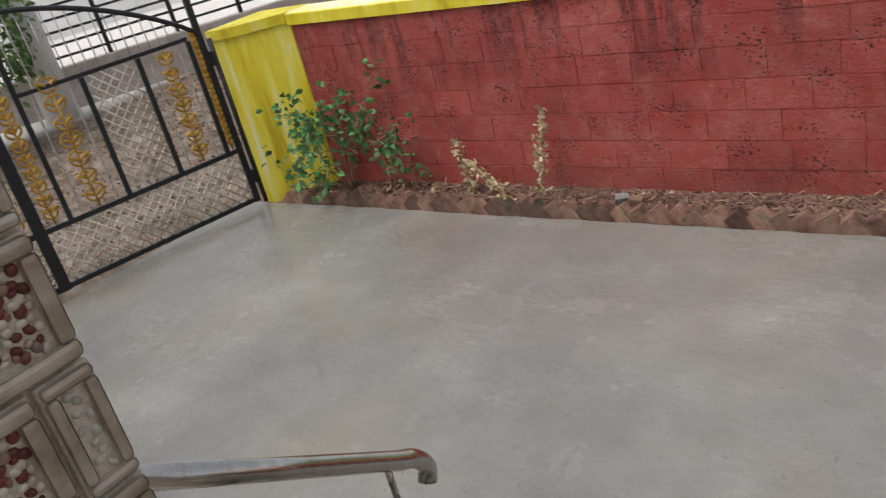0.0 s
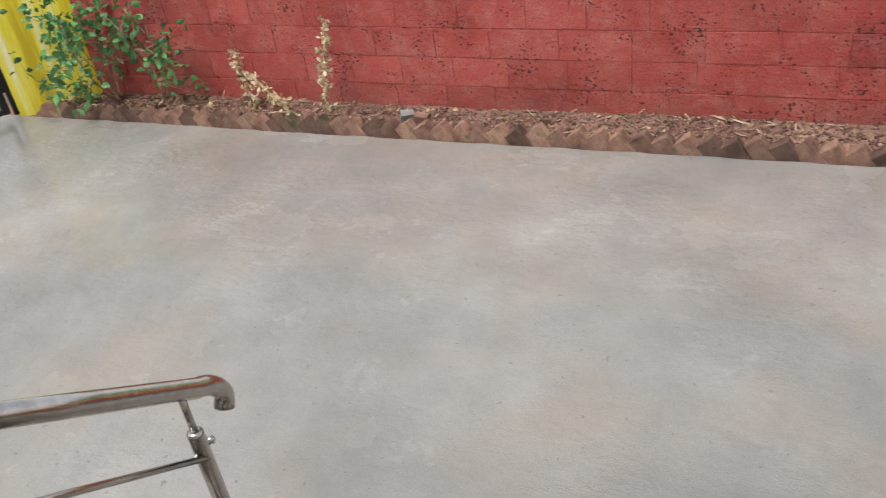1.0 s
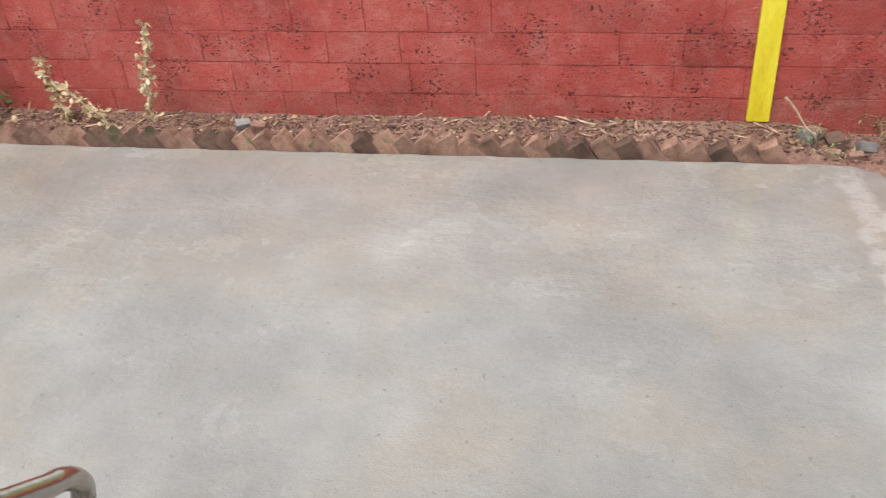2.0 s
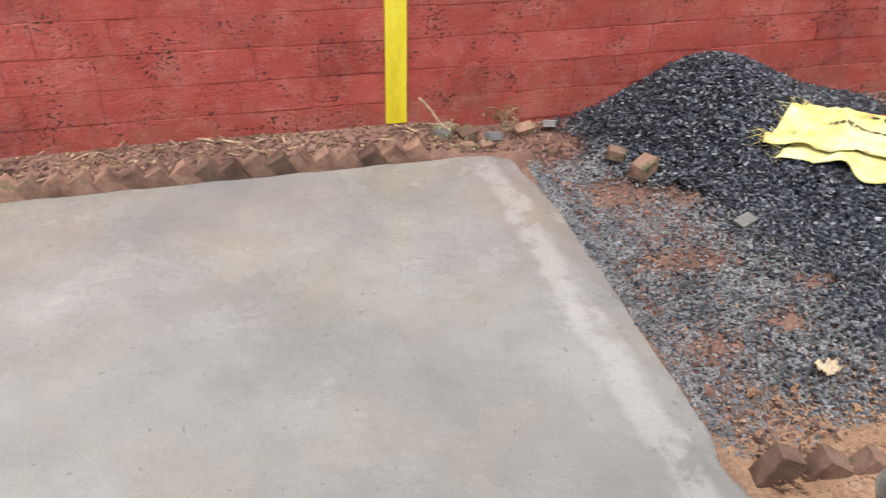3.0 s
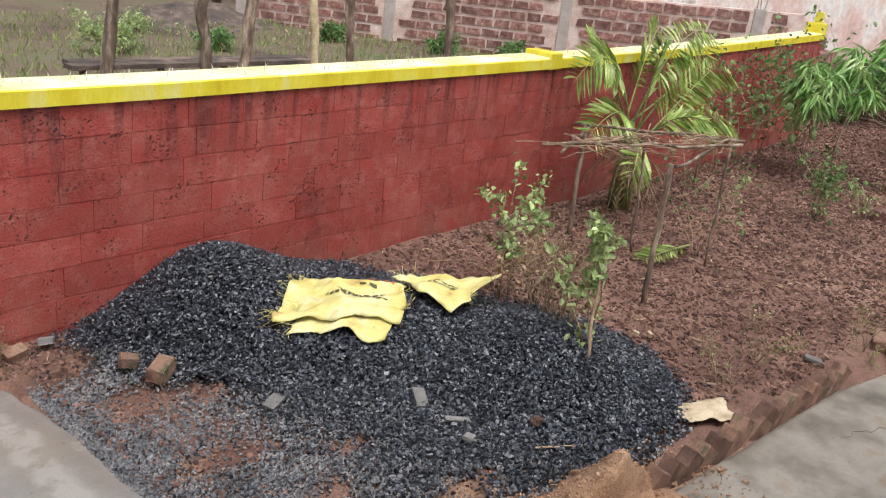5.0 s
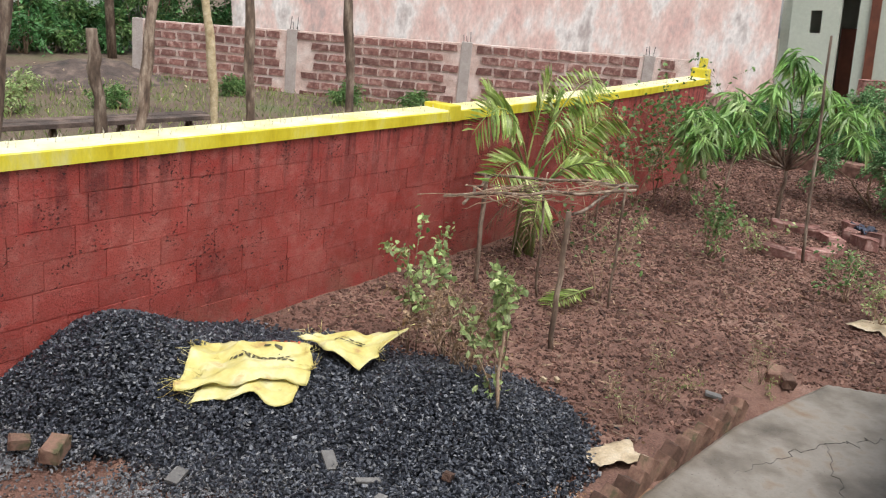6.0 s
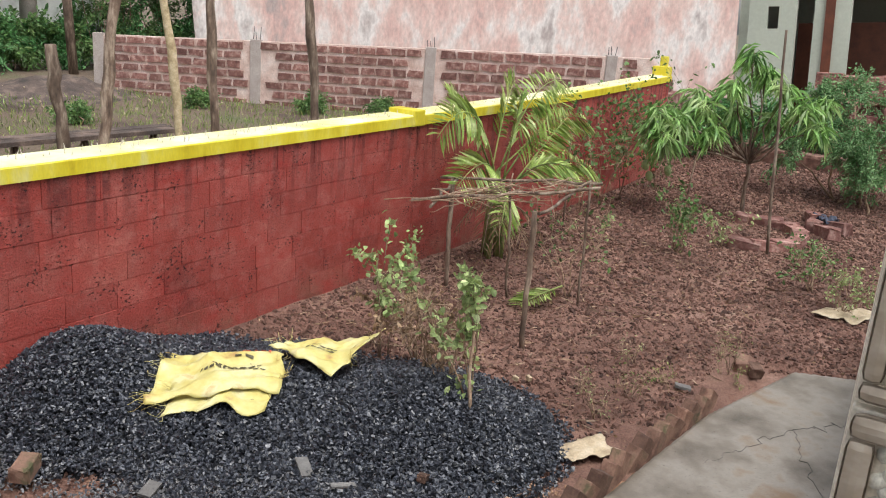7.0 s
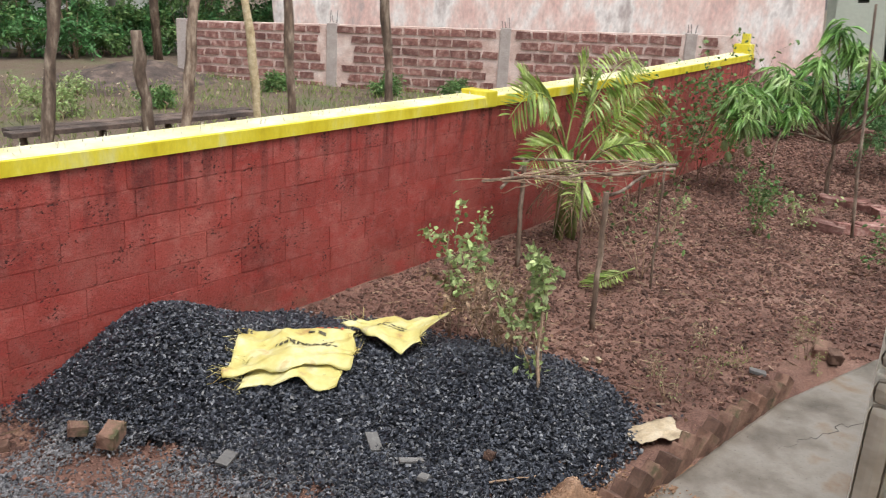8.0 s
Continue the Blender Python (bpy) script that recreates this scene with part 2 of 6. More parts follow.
# near-black heap body: the shade between the chips is put into its colour
M_STONEDEEP = surface("gap_shaded_stone_layer", [lin(16, 16, 19), lin(28, 29, 33)], 30, 90, (0.6, 0.9), 1.0, 0.02)


def stone_mix():
    """Broken basalt: each chip its own grey, some with pale dust."""
    m, nt, bsdf, geo = base("black_crushed_stone")
    r = ramp(nt, [(0.0, lin(20, 22, 27)), (0.45, lin(45, 48, 56)), (0.85, lin(70, 74, 83)), (1.0, lin(102, 105, 112))])
    nt.links.new(geo.outputs["Random Per Island"], r.inputs[0])
    g = noise_node(nt, geo.outputs["Position"], 160, 3, 0.6)
    c = mixc(nt, "MULTIPLY", 0.7, r.outputs[0], rescale(nt, g, 0.3, 0.7, 0.6, 1.3))
    nt.links.new(c, bsdf.inputs["Base Color"])
    nt.links.new(rescale(nt, g, 0.3, 0.7, 0.28, 0.5), bsdf.inputs["Roughness"])
    bsdf.inputs["Specular IOR Level"].default_value = 0.6
    return m


M_STONE = stone_mix()
M_CHIPS = surface("dusty_grey_chips", [lin(74, 75, 79), lin(102, 102, 105), lin(130, 128, 128)], 9, 90, (0.7, 0.9), 0.3, 0.002, vary=0.5, island=True)
M_SAND = surface("orange_river_sand", [lin(138, 105, 80), lin(164, 129, 102), lin(182, 149, 124)], 4, 70, (0.9, 0.98), 1.0, 0.02, grain=0.3)
M_CLOD = surface("soil_clod", [lin(70, 48, 41), lin(102, 74, 64), lin(140, 110, 97)], 8, 90, (0.9, 0.98), 0.5, 0.004, vary=0.5, island=True)
M_DRYLEAF = surface("dry_leaf", [lin(98, 74, 54), lin(138, 112, 86), lin(176, 154, 128)], 9, 80, (0.7, 0.9), 0.2, 0.001, vary=0.4, island=True, leaf=0.15)
M_OLDCEM = surface("old_wet_concrete", [lin(84, 76, 67), lin(114, 106, 96), lin(138, 131, 122), lin(124, 102, 80)], 2.3, 60, (0.25, 0.6), 0.35, 0.003, grain=0.18)
M_STEEL = surface("brushed_steel", [lin(176, 172, 168), lin(196, 192, 188)], 30, 200, (0.14, 0.28), 0.02, 0.0005, metal=1.0, grain=0.05)
M_IRON = surface("black_gate_paint", [lin(22, 24, 28), lin(34, 37, 42)], 8, 90, (0.35, 0.6), 0.2, 0.001, grain=0.2)
M_GOLD = surface("gold_ornament_paint", [lin(150, 108, 30), lin(190, 146, 56), lin(206, 168, 84)], 12, 90, (0.35, 0.55), 0.2, 0.002, metal=0.35)
M_SILVER = surface("silver_rod_paint", [lin(164, 160, 154), lin(200, 196, 190)], 14, 90, (0.35, 0.5), 0.1, 0.001, metal=0.4)
M_LATTICE = surface("cream_lattice_paint", [lin(186, 178, 162), lin(218, 212, 200)], 14, 90, (0.5, 0.7), 0.1, 0.001)
M_WOOD = surface("weathered_pole_wood", [lin(66, 54, 46), lin(112, 94, 80), lin(172, 156, 138)], 13, 70, (0.8, 0.95), 0.6, 0.004, vary=0.25, stretch=(1, 1, 0.25))
M_TWIG = surface("dry_twig", [lin(112, 88, 70), lin(150, 126, 104), lin(172, 152, 132)], 12, 80, (0.8, 0.95), 0.4, 0.002, vary=0.35, island=True)
M_LEAF = surface("rose_leaf", [lin(58, 92, 46), lin(94, 128, 70), lin(136, 160, 102)], 6, 60, (0.4, 0.65), 0.2, 0.001, vary=0.45, island=True, leaf=0.25)
M_LEAFPALE = surface("pale_green_leaf", [lin(112, 138, 82), lin(154, 174, 114), lin(194, 204, 152)], 6, 60, (0.5, 0.7), 0.2, 0.001, vary=0.4, island=True, leaf=0.25)
M_LEAFDARK = surface("dark_shrub_leaf", [lin(52, 96, 54), lin(82, 132, 76), lin(120, 164, 106)], 3, 60, (0.45, 0.65), 0.2, 0.001, vary=0.45, island=True, leaf=0.25)
M_PALM = surface("palm_leaflet", [lin(98, 130, 54), lin(150, 172, 88), lin(204, 212, 156)], 4, 60, (0.35, 0.55), 0.15, 0.001, vary=0.4, island=True, leaf=0.3)
M_MANGO = surface("mango_leaf", [lin(84, 128, 64), lin(128, 168, 92), lin(182, 202, 142)], 3, 60, (0.3, 0.5), 0.15, 0.001, vary=0.4, island=True, leaf=0.25)
M_FEATHER = surface("feathery_leaf", [lin(74, 112, 70), lin(108, 148, 96), lin(152, 182, 132)], 6, 60, (0.5, 0.7), 0.2, 0.001, vary=0.4, island=True, leaf=0.25)
M_SACK = surface("yellow_woven_sack", [lin(168, 132, 84), lin(198, 184, 108), lin(206, 197, 130), lin(212, 205, 156), lin(190, 162, 106)], 5, 220, (0.4, 0.6), 0.3, 0.002, grain=0.08)
M_STRAW = surface("bleached_stalk", [lin(160, 138, 104), lin(196, 178, 142), lin(216, 202, 172)], 12, 80, (0.75, 0.9), 0.3, 0.002, vary=0.3, island=True, leaf=0.1)
M_INK = surface("black_sack_print", [lin(60, 56, 40), lin(92, 86, 60)], 30, 120, (0.5, 0.7), 0.0)
M_REDINK = surface("red_sack_print", [lin(190, 84, 60), lin(206, 110, 76)], 30, 120, (0.5, 0.7), 0.0)
M_PAPER = surface("soiled_plastic_sheet", [lin(150, 132, 106), lin(184, 166, 138), lin(204, 190, 166)], 8, 80, (0.4, 0.6), 0.3, 0.002)
M_SLATE = surface("grey_stone_chip", [lin(96, 94, 92), lin(126, 124, 122)], 12, 90, (0.5, 0.8), 0.3, 0.002, vary=0.2)
M_PINK = surface("peeling_pink_plaster", [lin(176, 162, 158), lin(212, 178, 170), lin(220, 196, 188), lin(228, 222, 218), lin(178, 166, 162)], 1.3, 14, (0.8, 0.95), 0.4, 0.01, grain=0.22, stretch=(1, 1, 0.5))
M_GREEN = surface("pale_green_plaster", [lin(176, 184, 170), lin(192, 198, 184)], 0.6, 14, (0.8, 0.95), 0.2, 0.005, grain=0.08)
M_WHITEWALL = surface("white_lime_wash", [lin(208, 208, 206), lin(232, 232, 230)], 1.2, 20, (0.8, 0.95), 0.3, 0.004, grain=0.12)
M_DARKWOOD = surface("brown_door_wood", [lin(84, 44, 28), lin(112, 62, 40)], 4, 60, (0.5, 0.7), 0.3, 0.003)
M_CONC = surface("grey_post_concrete", [lin(156, 144, 138), lin(182, 172, 166)], 4, 50, (0.85, 0.95), 0.4, 0.004)
M_TILEFRAME = surface("glazed_tile_frame", [lin(138, 124, 108), lin(176, 164, 150), lin(206, 198, 188)], 9, 30, (0.12, 0.25), 0.05, 0.001, metal=0.1, grain=0.12, stretch=(1, 1, 1.6))
M_TILEBED = surface("cream_tile_bed", [lin(214, 206, 190), lin(228, 221, 208)], 30, 120, (0.35, 0.5), 0.3, 0.001)
M_PEBPALE = surface("pale_relief_pebble", [lin(176, 174, 162), lin(204, 202, 194)], 40, 300, (0.25, 0.4), 0.1, 0.001, vary=0.15, island=True)


def pebble_mix():
    """Each pebble one of several stone colours."""
    m, nt, bsdf, geo = base("brown_relief_pebble")
    r = ramp(nt, [(0.0, lin(92, 38, 36)), (0.24, lin(124, 64, 56)), (0.4, lin(150, 122, 104)), (0.55, lin(190, 180, 164)), (0.74, lin(220, 214, 202)), (0.88, lin(96, 44, 40))])
    nt.links.new(geo.outputs["Random Per Island"], r.inputs[0])
    nt.links.new(r.outputs[0], bsdf.inputs["Base Color"])
    bsdf.inputs["Roughness"].default_value = 0.3
    return m


M_PEBBROWN = pebble_mix()
# coping's top: the yellow is paled to carry the bright sky on it
M_COPETOP = surface("skylit_yellow_coping", [lin(222, 210, 120), lin(236, 230, 170), lin(240, 238, 206)], 3, 50, (0.45, 0.7), 0.25, 0.003, grain=0.08)
M_HOUSE = surface("house_cream_plaster", [lin(206, 196, 176), lin(220, 212, 196)], 1.5, 40, (0.7, 0.9), 0.2, 0.003, grain=0.08)
M_FRUIT = surface("green_mango_skin", [lin(126, 146, 96), lin(150, 168, 116)], 8, 60, (0.4, 0.6), 0.1, 0.001)
M_CLOTH = surface("dark_blue_rag", [lin(48, 52, 64), lin(70, 76, 92)], 8, 90, (0.8, 0.95), 0.3, 0.003)
M_GRASS = surface("grass_blade", [lin(92, 120, 60), lin(132, 150, 84), lin(170, 170, 110)], 4, 60, (0.6, 0.8), 0.1, 0.001, vary=0.4, island=True, leaf=0.2)
M_ASH = surface("burnt_ash_heap", [lin(58, 52, 50), lin(88, 76, 70), lin(130, 112, 102)], 3, 40, (0.9, 0.98), 0.8, 0.02)


# ---- mesh helpers ----
def link(name, bm, material, parent=None, label="", smooth=False, kind=""):
    me = bpy.data.meshes.new(name)
    bm.to_mesh(me)
    bm.free()
    me.materials.append(material)
    if smooth:
        me.polygons.foreach_set("use_smooth", [True] * len(me.polygons))
    ob = new(name, me)
    if parent:
        ob.parent = parent
    if label:
        ob["label"] = label
    if kind:
        ob["kind"] = kind
    return ob


part = link


def raw(name, verts, faces, material, parent=None, label="", smooth=False, kind=""):
    me = bpy.data.meshes.new(name)
    me.from_pydata(np.asarray(verts).tolist(), [], np.asarray(faces).tolist() if not isinstance(faces, list) else faces)
    me.materials.append(material)
    if smooth:
        me.polygons.foreach_set("use_smooth", [True] * len(me.polygons))
    ob = new(name, me)
    if parent:
        ob.parent = parent
    if label:
        ob["label"] = label
    if kind:
        ob["kind"] = kind
    return ob


def thing(name, at, label, category, group="", rz=0.0, kind=""):
    ob = new(name)
    ob.empty_display_size = 0.1
    ob.matrix_world = pose(*at, 0, 0, rz)
    return tagged(ob, label, category, group, kind)


def add_box(bm, lo, hi, bevel=0.0, m=None):
    r = bmesh.ops.create_cube(bm, size=1.0)
    v = r["verts"]
    c = [(a + b) / 2 for a, b in zip(lo, hi)]
    s = [b - a for a, b in zip(lo, hi)]
    for k in v:
        k.co = Vector((k.co.x * s[0] + c[0], k.co.y * s[1] + c[1], k.co.z * s[2] + c[2]))
    if m:
        for k in v:
            k.co = m @ k.co
    if bevel:
        bmesh.ops.bevel(bm, geom=list({e for k in v for e in k.link_edges}), offset=bevel, segments=2, profile=0.6, affect="EDGES")


def box(lo, hi, bevel=0.0, m=None):
    bm = bmesh.new()
    add_box(bm, lo, hi, bevel, m)
    return bm


def add_pipe(bm, pts, radius, n=7, cap=True):
    """A tube along points; radius a number or one for each point."""
    pts = [Vector(p) for p in pts]
    rad = radius if hasattr(radius, "__len__") else [radius] * len(pts)
    rings, side = [], None
    for i, p in enumerate(pts):
        t = (pts[min(i + 1, len(pts) - 1)] - pts[max(i - 1, 0)]).normalized()
        if side is None:
            side = t.orthogonal().normalized()
        side = (side - t * side.dot(t)).normalized()
        up = t.cross(side)
        rings.append([bm.verts.new(p + (side * math.cos(2 * math.pi * k / n) + up * math.sin(2 * math.pi * k / n)) * rad[i]) for k in range(n)])
    for a, b in zip(rings, rings[1:]):
        for k in range(n):
            f = bm.faces.new((a[k], a[(k + 1) % n], b[(k + 1) % n], b[k]))
            f.smooth = True
    if cap:
        bm.faces.new(rings[0][::-1])
        bm.faces.new(rings[-1])


def pipe(pts, radius, n=7):
    bm = bmesh.new()
    add_pipe(bm, pts, radius, n)
    return bm


def wobble(a, b, k, amount, rng):
    """k points from a to b, a little crooked."""
    a, b = np.array(a, float), np.array(b, float)
    t = np.linspace(0, 1, k)[:, None]
    p = a + (b - a) * t
    off = rng.normal(0, amount, (k, 3)) * np.sin(np.pi * np.clip(t * 0.9 + 0.05, 0, 1))
    return [tuple(q) for q in p + off]


LEAF_V = np.array([(0, 0, 0), (0.32, 0.42, 0.06), (0.28, 0.72, 0.02), (0, 1, -0.06), (-0.28, 0.72, 0.02), (-0.32, 0.42, 0.06), (0, 0.45, -0.03)])
LEAF_F = np.array([(0, 1, 6), (1, 2, 6), (2, 3, 6), (3, 4, 6), (4, 5, 6), (5, 0, 6)])


def leaf_cloud(name, centres, ways, sizes, material, parent, width=1.0, rng=RNG, label="", droop=0.0):
    """Leaves as real folded blades: centre, way of the tip and size for each."""
    n = len(centres)
    ways = np.asarray(ways, float)
    ways = ways / np.maximum(np.linalg.norm(ways, axis=1, keepdims=True), 1e-6)
    rnd = rng.normal(size=(n, 3))
    side = np.cross(ways, rnd)
    side /= np.maximum(np.linalg.norm(side, axis=1, keepdims=True), 1e-6)
    up = np.cross(side, ways)
    s = np.asarray(sizes, float)[:, None, None]
    lv = LEAF_V[None]
    v = (side[:, None] * lv[..., 0:1] * width + ways[:, None] * lv[..., 1:2] + up[:, None] * lv[..., 2:3]) * s + np.asarray(centres)[:, None]
    if droop:
        v[..., 2] -= droop * s[..., 0] * LEAF_V[None, :, 1] ** 2
    f = (LEAF_F[None] + (np.arange(n) * 7)[:, None, None]).reshape(-1, 3)
    return raw(name, v.reshape(-1, 3), f, material, parent, label, kind="stuff")


ROCK_V = np.array([(x, y, z) for x in (-1, 1) for y in (-1, 1) for z in (-1, 1)], float)
ROCK_F = np.array([(0, 1, 3, 2), (4, 6, 7, 5), (0, 4, 5, 1), (2, 3, 7, 6), (0, 2, 6, 4), (1, 5, 7, 3)])


def rocks(name, places, sizes, material, parent=None, label="", rng=RNG, flat=0.6, kind="stuff", tilt=0.35):
    """Many small broken stones with crooked corners, joined."""
    n = len(places)
    v = ROCK_V[None] * rng.uniform(0.45, 1.0, (n, 8, 3)) * np.array([1, rng.uniform(0.7, 0.8), flat])
    ends = np.where(ROCK_V[None, :, 0] > 0, rng.uniform(0.25, 1.0, (n, 1)), rng.uniform(0.25, 1.0, (n, 1)))
    v[..., 1] *= ends
    v[..., 2] *= 0.4 + 0.6 * ends
    q = rng.normal(size=(n, 4)) * np.array([1, tilt, tilt, 1])
    q /= np.linalg.norm(q, axis=1, keepdims=True)
    w, a, b, c = q.T
    R = np.stack([1 - 2 * (b * b + c * c), 2 * (a * b - w * c), 2 * (a * c + w * b), 2 * (a * b + w * c), 1 - 2 * (a * a + c * c), 2 * (b * c - w * a),
                  2 * (a * c - w * b), 2 * (b * c + w * a), 1 - 2 * (a * a + b * b)], 1).reshape(n, 3, 3)
    v = np.einsum("nij,nkj->nki", R, v) * np.asarray(sizes)[:, None, None] + np.asarray(places)[:, None]
    f = (ROCK_F[None] + (np.arange(n) * 8)[:, None, None]).reshape(-1, 4)
    return raw(name, v.reshape(-1, 3), f, material, parent, label, kind=kind)


def smoothstep(a, b, x):
    t = np.clip((x - a) / (b - a), 0, 1)
    return t * t * (3 - 2 * t)


def bumps(x, y, scale, seed=0.0):
    """Cheap smooth relief in -1..1."""
    s = 0
    for k, (u, v, w) in enumerate(((1.0, 0.37, 0.3), (-0.61, 1.13, 1.7), (1.71, -1.37, 2.9), (2.3, 1.9, 4.1), (-2.9, 2.2, 0.7))):
        s = s + np.sin((x * u + y * v) * scale + w + seed * (k + 1.3)) / (1 + 0.5 * k)
    return s / 2.6


# ---- ground ----
def gravel_h(x, y):
    """Height of the crushed stone over the soil."""
    r = np.sqrt(((x - 1.97) / np.where(x < 1.97, 0.53, 0.72)) ** 2 + ((y - 5.12) / 0.56) ** 2)
    a = 0.475 * np.exp(-(r ** 1.75))
    b = 0.24 * np.exp(-((x - 2.55) / 0.75) ** 2 - ((y - 4.42) / 0.55) ** 2)
    c = 0.25 * np.exp(-((x - 3.12) / 0.55) ** 2 - ((y - 3.45) / 0.62) ** 2)
    d = 0.06 * np.exp(-((x - 2.3) / 1.0) ** 2 - ((y - 3.3) / 0.9) ** 2)
    return np.maximum(np.maximum(a, b), c) * 0.8 + 0.2 * (a + b + c) * 0.8 + d - 0.03


def sand_h(x, y):
    """The ridge of sand along the brick edging, spilled over to the paved side."""
    crest = 2.37 + 0.025 * np.sin(x * 5) + 0.012 * np.sin(x * 17)
    top = 0.015 + 0.18 * np.exp(-((x - 2.22) / 0.32) ** 2) + 0.07 * smoothstep(0.8, 1.4, x) * smoothstep(3.1, 2.5, x)
    front = np.where(y < crest, 1 - smoothstep(0.0, 0.7, crest - y), 1 - smoothstep(0, 0.34, y - crest))
    steep = np.where(y < crest, 0.30 + 0.70 * (1 - smoothstep(0.0, 0.055 + 0.02 * bumps(x, y, 12), crest - y)), 1.0)
    return top * front * steep * smoothstep(0.7, 1.0, x) * smoothstep(2.72, 2.36, x + 0.25 * (y - 2.3)) * (1 + 0.18 * bumps(x, y, 9) + 0.14 * bumps(x, y, 23, 3))


def ground_h(x, y):
    z = -0.03 + 0.012 * bumps(x, y, 2.1) + 0.008 * bumps(x, y, 9.0, 2)
    bed = smoothstep(5.0, 5.12, y) * smoothstep(0.55, 0.2, x) * smoothstep(-6.6, -6.2, x) * (y < 5.75)
    z = z + bed * 0.075
    z = np.where((x < 0.70) & (y < 5.02) & (x > -6.9), -0.10, z)
    z = np.where((x > 2.3) & (x < 5.75) & (y < 2.28 - 0.109 * (x - 2.45)), -0.08, z)
    far = np.hypot(x, y - 1)
    z = z + np.where(y > 5.6, 0.02 * np.clip(far - 6, 0, 14), 0)
    z = z + np.where((x > 11) & (y < 5.6), 0.05 * np.clip(x - 11, 0, 6), 0)
    return z


def steps(*spans):
    return np.unique(np.round(np.concatenate([np.linspace(a, b, n) for a, b, n in spans]), 4))


def sheet(name, xs, ys, h, material, parent=None, label="", smooth=True, kind=""):
    X, Y = np.meshgrid(xs, ys, indexing="ij")
    Z = h(X, Y)
    n, m = X.shape
    i = np.arange(n * m).reshape(n, m)
    f = np.stack([i[:-1, :-1], i[1:, :-1], i[1:, 1:], i[:-1, 1:]], -1).reshape(-1, 4)
    return raw(name, np.stack([X, Y, Z], -1).reshape(-1, 3), f, material, parent, label, smooth, kind)


tagged(sheet("ground", steps((-400, -40, 10), (-40, -8, 40), (-8, 0.4, 60), (0.4, 7, 150), (7, 20, 110), (20, 60, 30), (60, 400, 10)),
             steps((-300, -20, 8), (-20, 1, 30), (1, 5.8, 110), (5.8, 24, 70), (24, 60, 20), (60, 400, 10)), ground_h, M_SOIL),
       "red-brown garden soil with dry grass beyond the wall", "ground", kind="structure")


def slab_h(x, y):
    z = 0.004 * bumps(x, y, 1.3) * smoothstep(0, 0.5, 0.6 - x)
    edge = 0.745 + 0.018 * np.sin(y * 9) + 0.012 * np.sin(y * 23 + 1) - 0.07 * smoothstep(4.75, 5.02, y) + 0.03 * np.sin(y * 2.1)
    return z - 0.035 * smoothstep(edge - 0.20, edge - 0.02, x) - 0.08 * smoothstep(edge - 0.03, edge + 0.015, x) - 0.07 * smoothstep(4.985, 5.01, y + 0.006 * np.sin(x * 14))


tagged(sheet("cement_slab", steps((-6.75, 0.2, 100), (0.2, 0.86, 44)), steps((1.0, 4.9, 70), (4.9, 5.03, 14)), slab_h, M_CEMENT),
       "freshly laid grey cement slab, wet with rain", "pavement", kind="structure")
tagged(sheet("old_pavement", steps((2.2, 4.4, 24), (4.4, 6.3, 60)), steps((0.6, 1.6, 18), (1.6, 2.33, 48)),
             lambda x, y: -0.015 + 0.004 * bumps(x, y, 3) - 0.06 * smoothstep(5.62, 5.7, x + 0.45 * (y - 1.74)) - 0.07 * smoothstep(0.0, 0.04, y - (2.27 - 0.109 * (np.minimum(x, 4.45) - 2.45) - 0.26 * np.clip(x - 4.45, 0, 2))), M_OLDCEM),
       "old stained wet concrete pavement with cracks", "pavement", kind="structure")
for k, (a, b) in enumerate((((3.75, 1.9), (4.6, 1.55)), ((4.6, 1.55), (5.1, 1.15)), ((3.4, 1.1), (4.6, 1.55)))):
    rg = np.random.default_rng(k)
    c = part("crack", pipe([(x, y, -0.0135) for x, y, _ in wobble((*a, 0), (*b, 0), 24, 0.025, rg)], 0.0014, 5), M_IRON)
    c.parent = bpy.data.objects["old_pavement"]

# sand ridge
tagged(sheet("sand_heap", steps((0.72, 3.5, 140)), steps((1.55, 3.0, 110)), lambda x, y: np.maximum(sand_h(x, y), 0) - 0.035 + 0.03 * smoothstep(0.0, 0.02, sand_h(x, y)), M_SAND),
       "ridge of damp orange sand spilled over the brick edging", "sand heap", kind="stuff")

# gravel: the heap's body in gap-shade colour and the loose stones on it
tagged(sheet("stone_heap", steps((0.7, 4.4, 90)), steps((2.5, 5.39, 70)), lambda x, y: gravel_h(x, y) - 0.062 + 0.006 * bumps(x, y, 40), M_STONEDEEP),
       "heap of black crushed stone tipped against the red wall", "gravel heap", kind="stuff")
n = 260000
px, py = RNG.uniform(0.72, 4.3, n), RNG.uniform(2.45, 5.37, n)
hh = gravel_h(px, py)
blot = bumps(px, py, 3.1, 1.0) * 0.6 + bumps(px, py, 7.3, 2.0) * 0.5
field = smoothstep(2.55, 3.05, py + 0.12 * bumps(px, py, 5)) * smoothstep(4.35, 3.3, px) * smoothstep(5.1, 4.7, py)
lane = smoothstep(1.15, 0.85, px) * smoothstep(2.7, 3.3, py) * smoothstep(5.05, 4.8, py)
dens = np.maximum(smoothstep(-0.012, 0.035, hh), np.clip(field * (0.12 + 0.45 * smoothstep(1.3, 2.1, px) + 0.4 * blot) + lane * 0.1, 0.02, 0.9) * (px < 3.7 - 0.35 * (py - 3)))


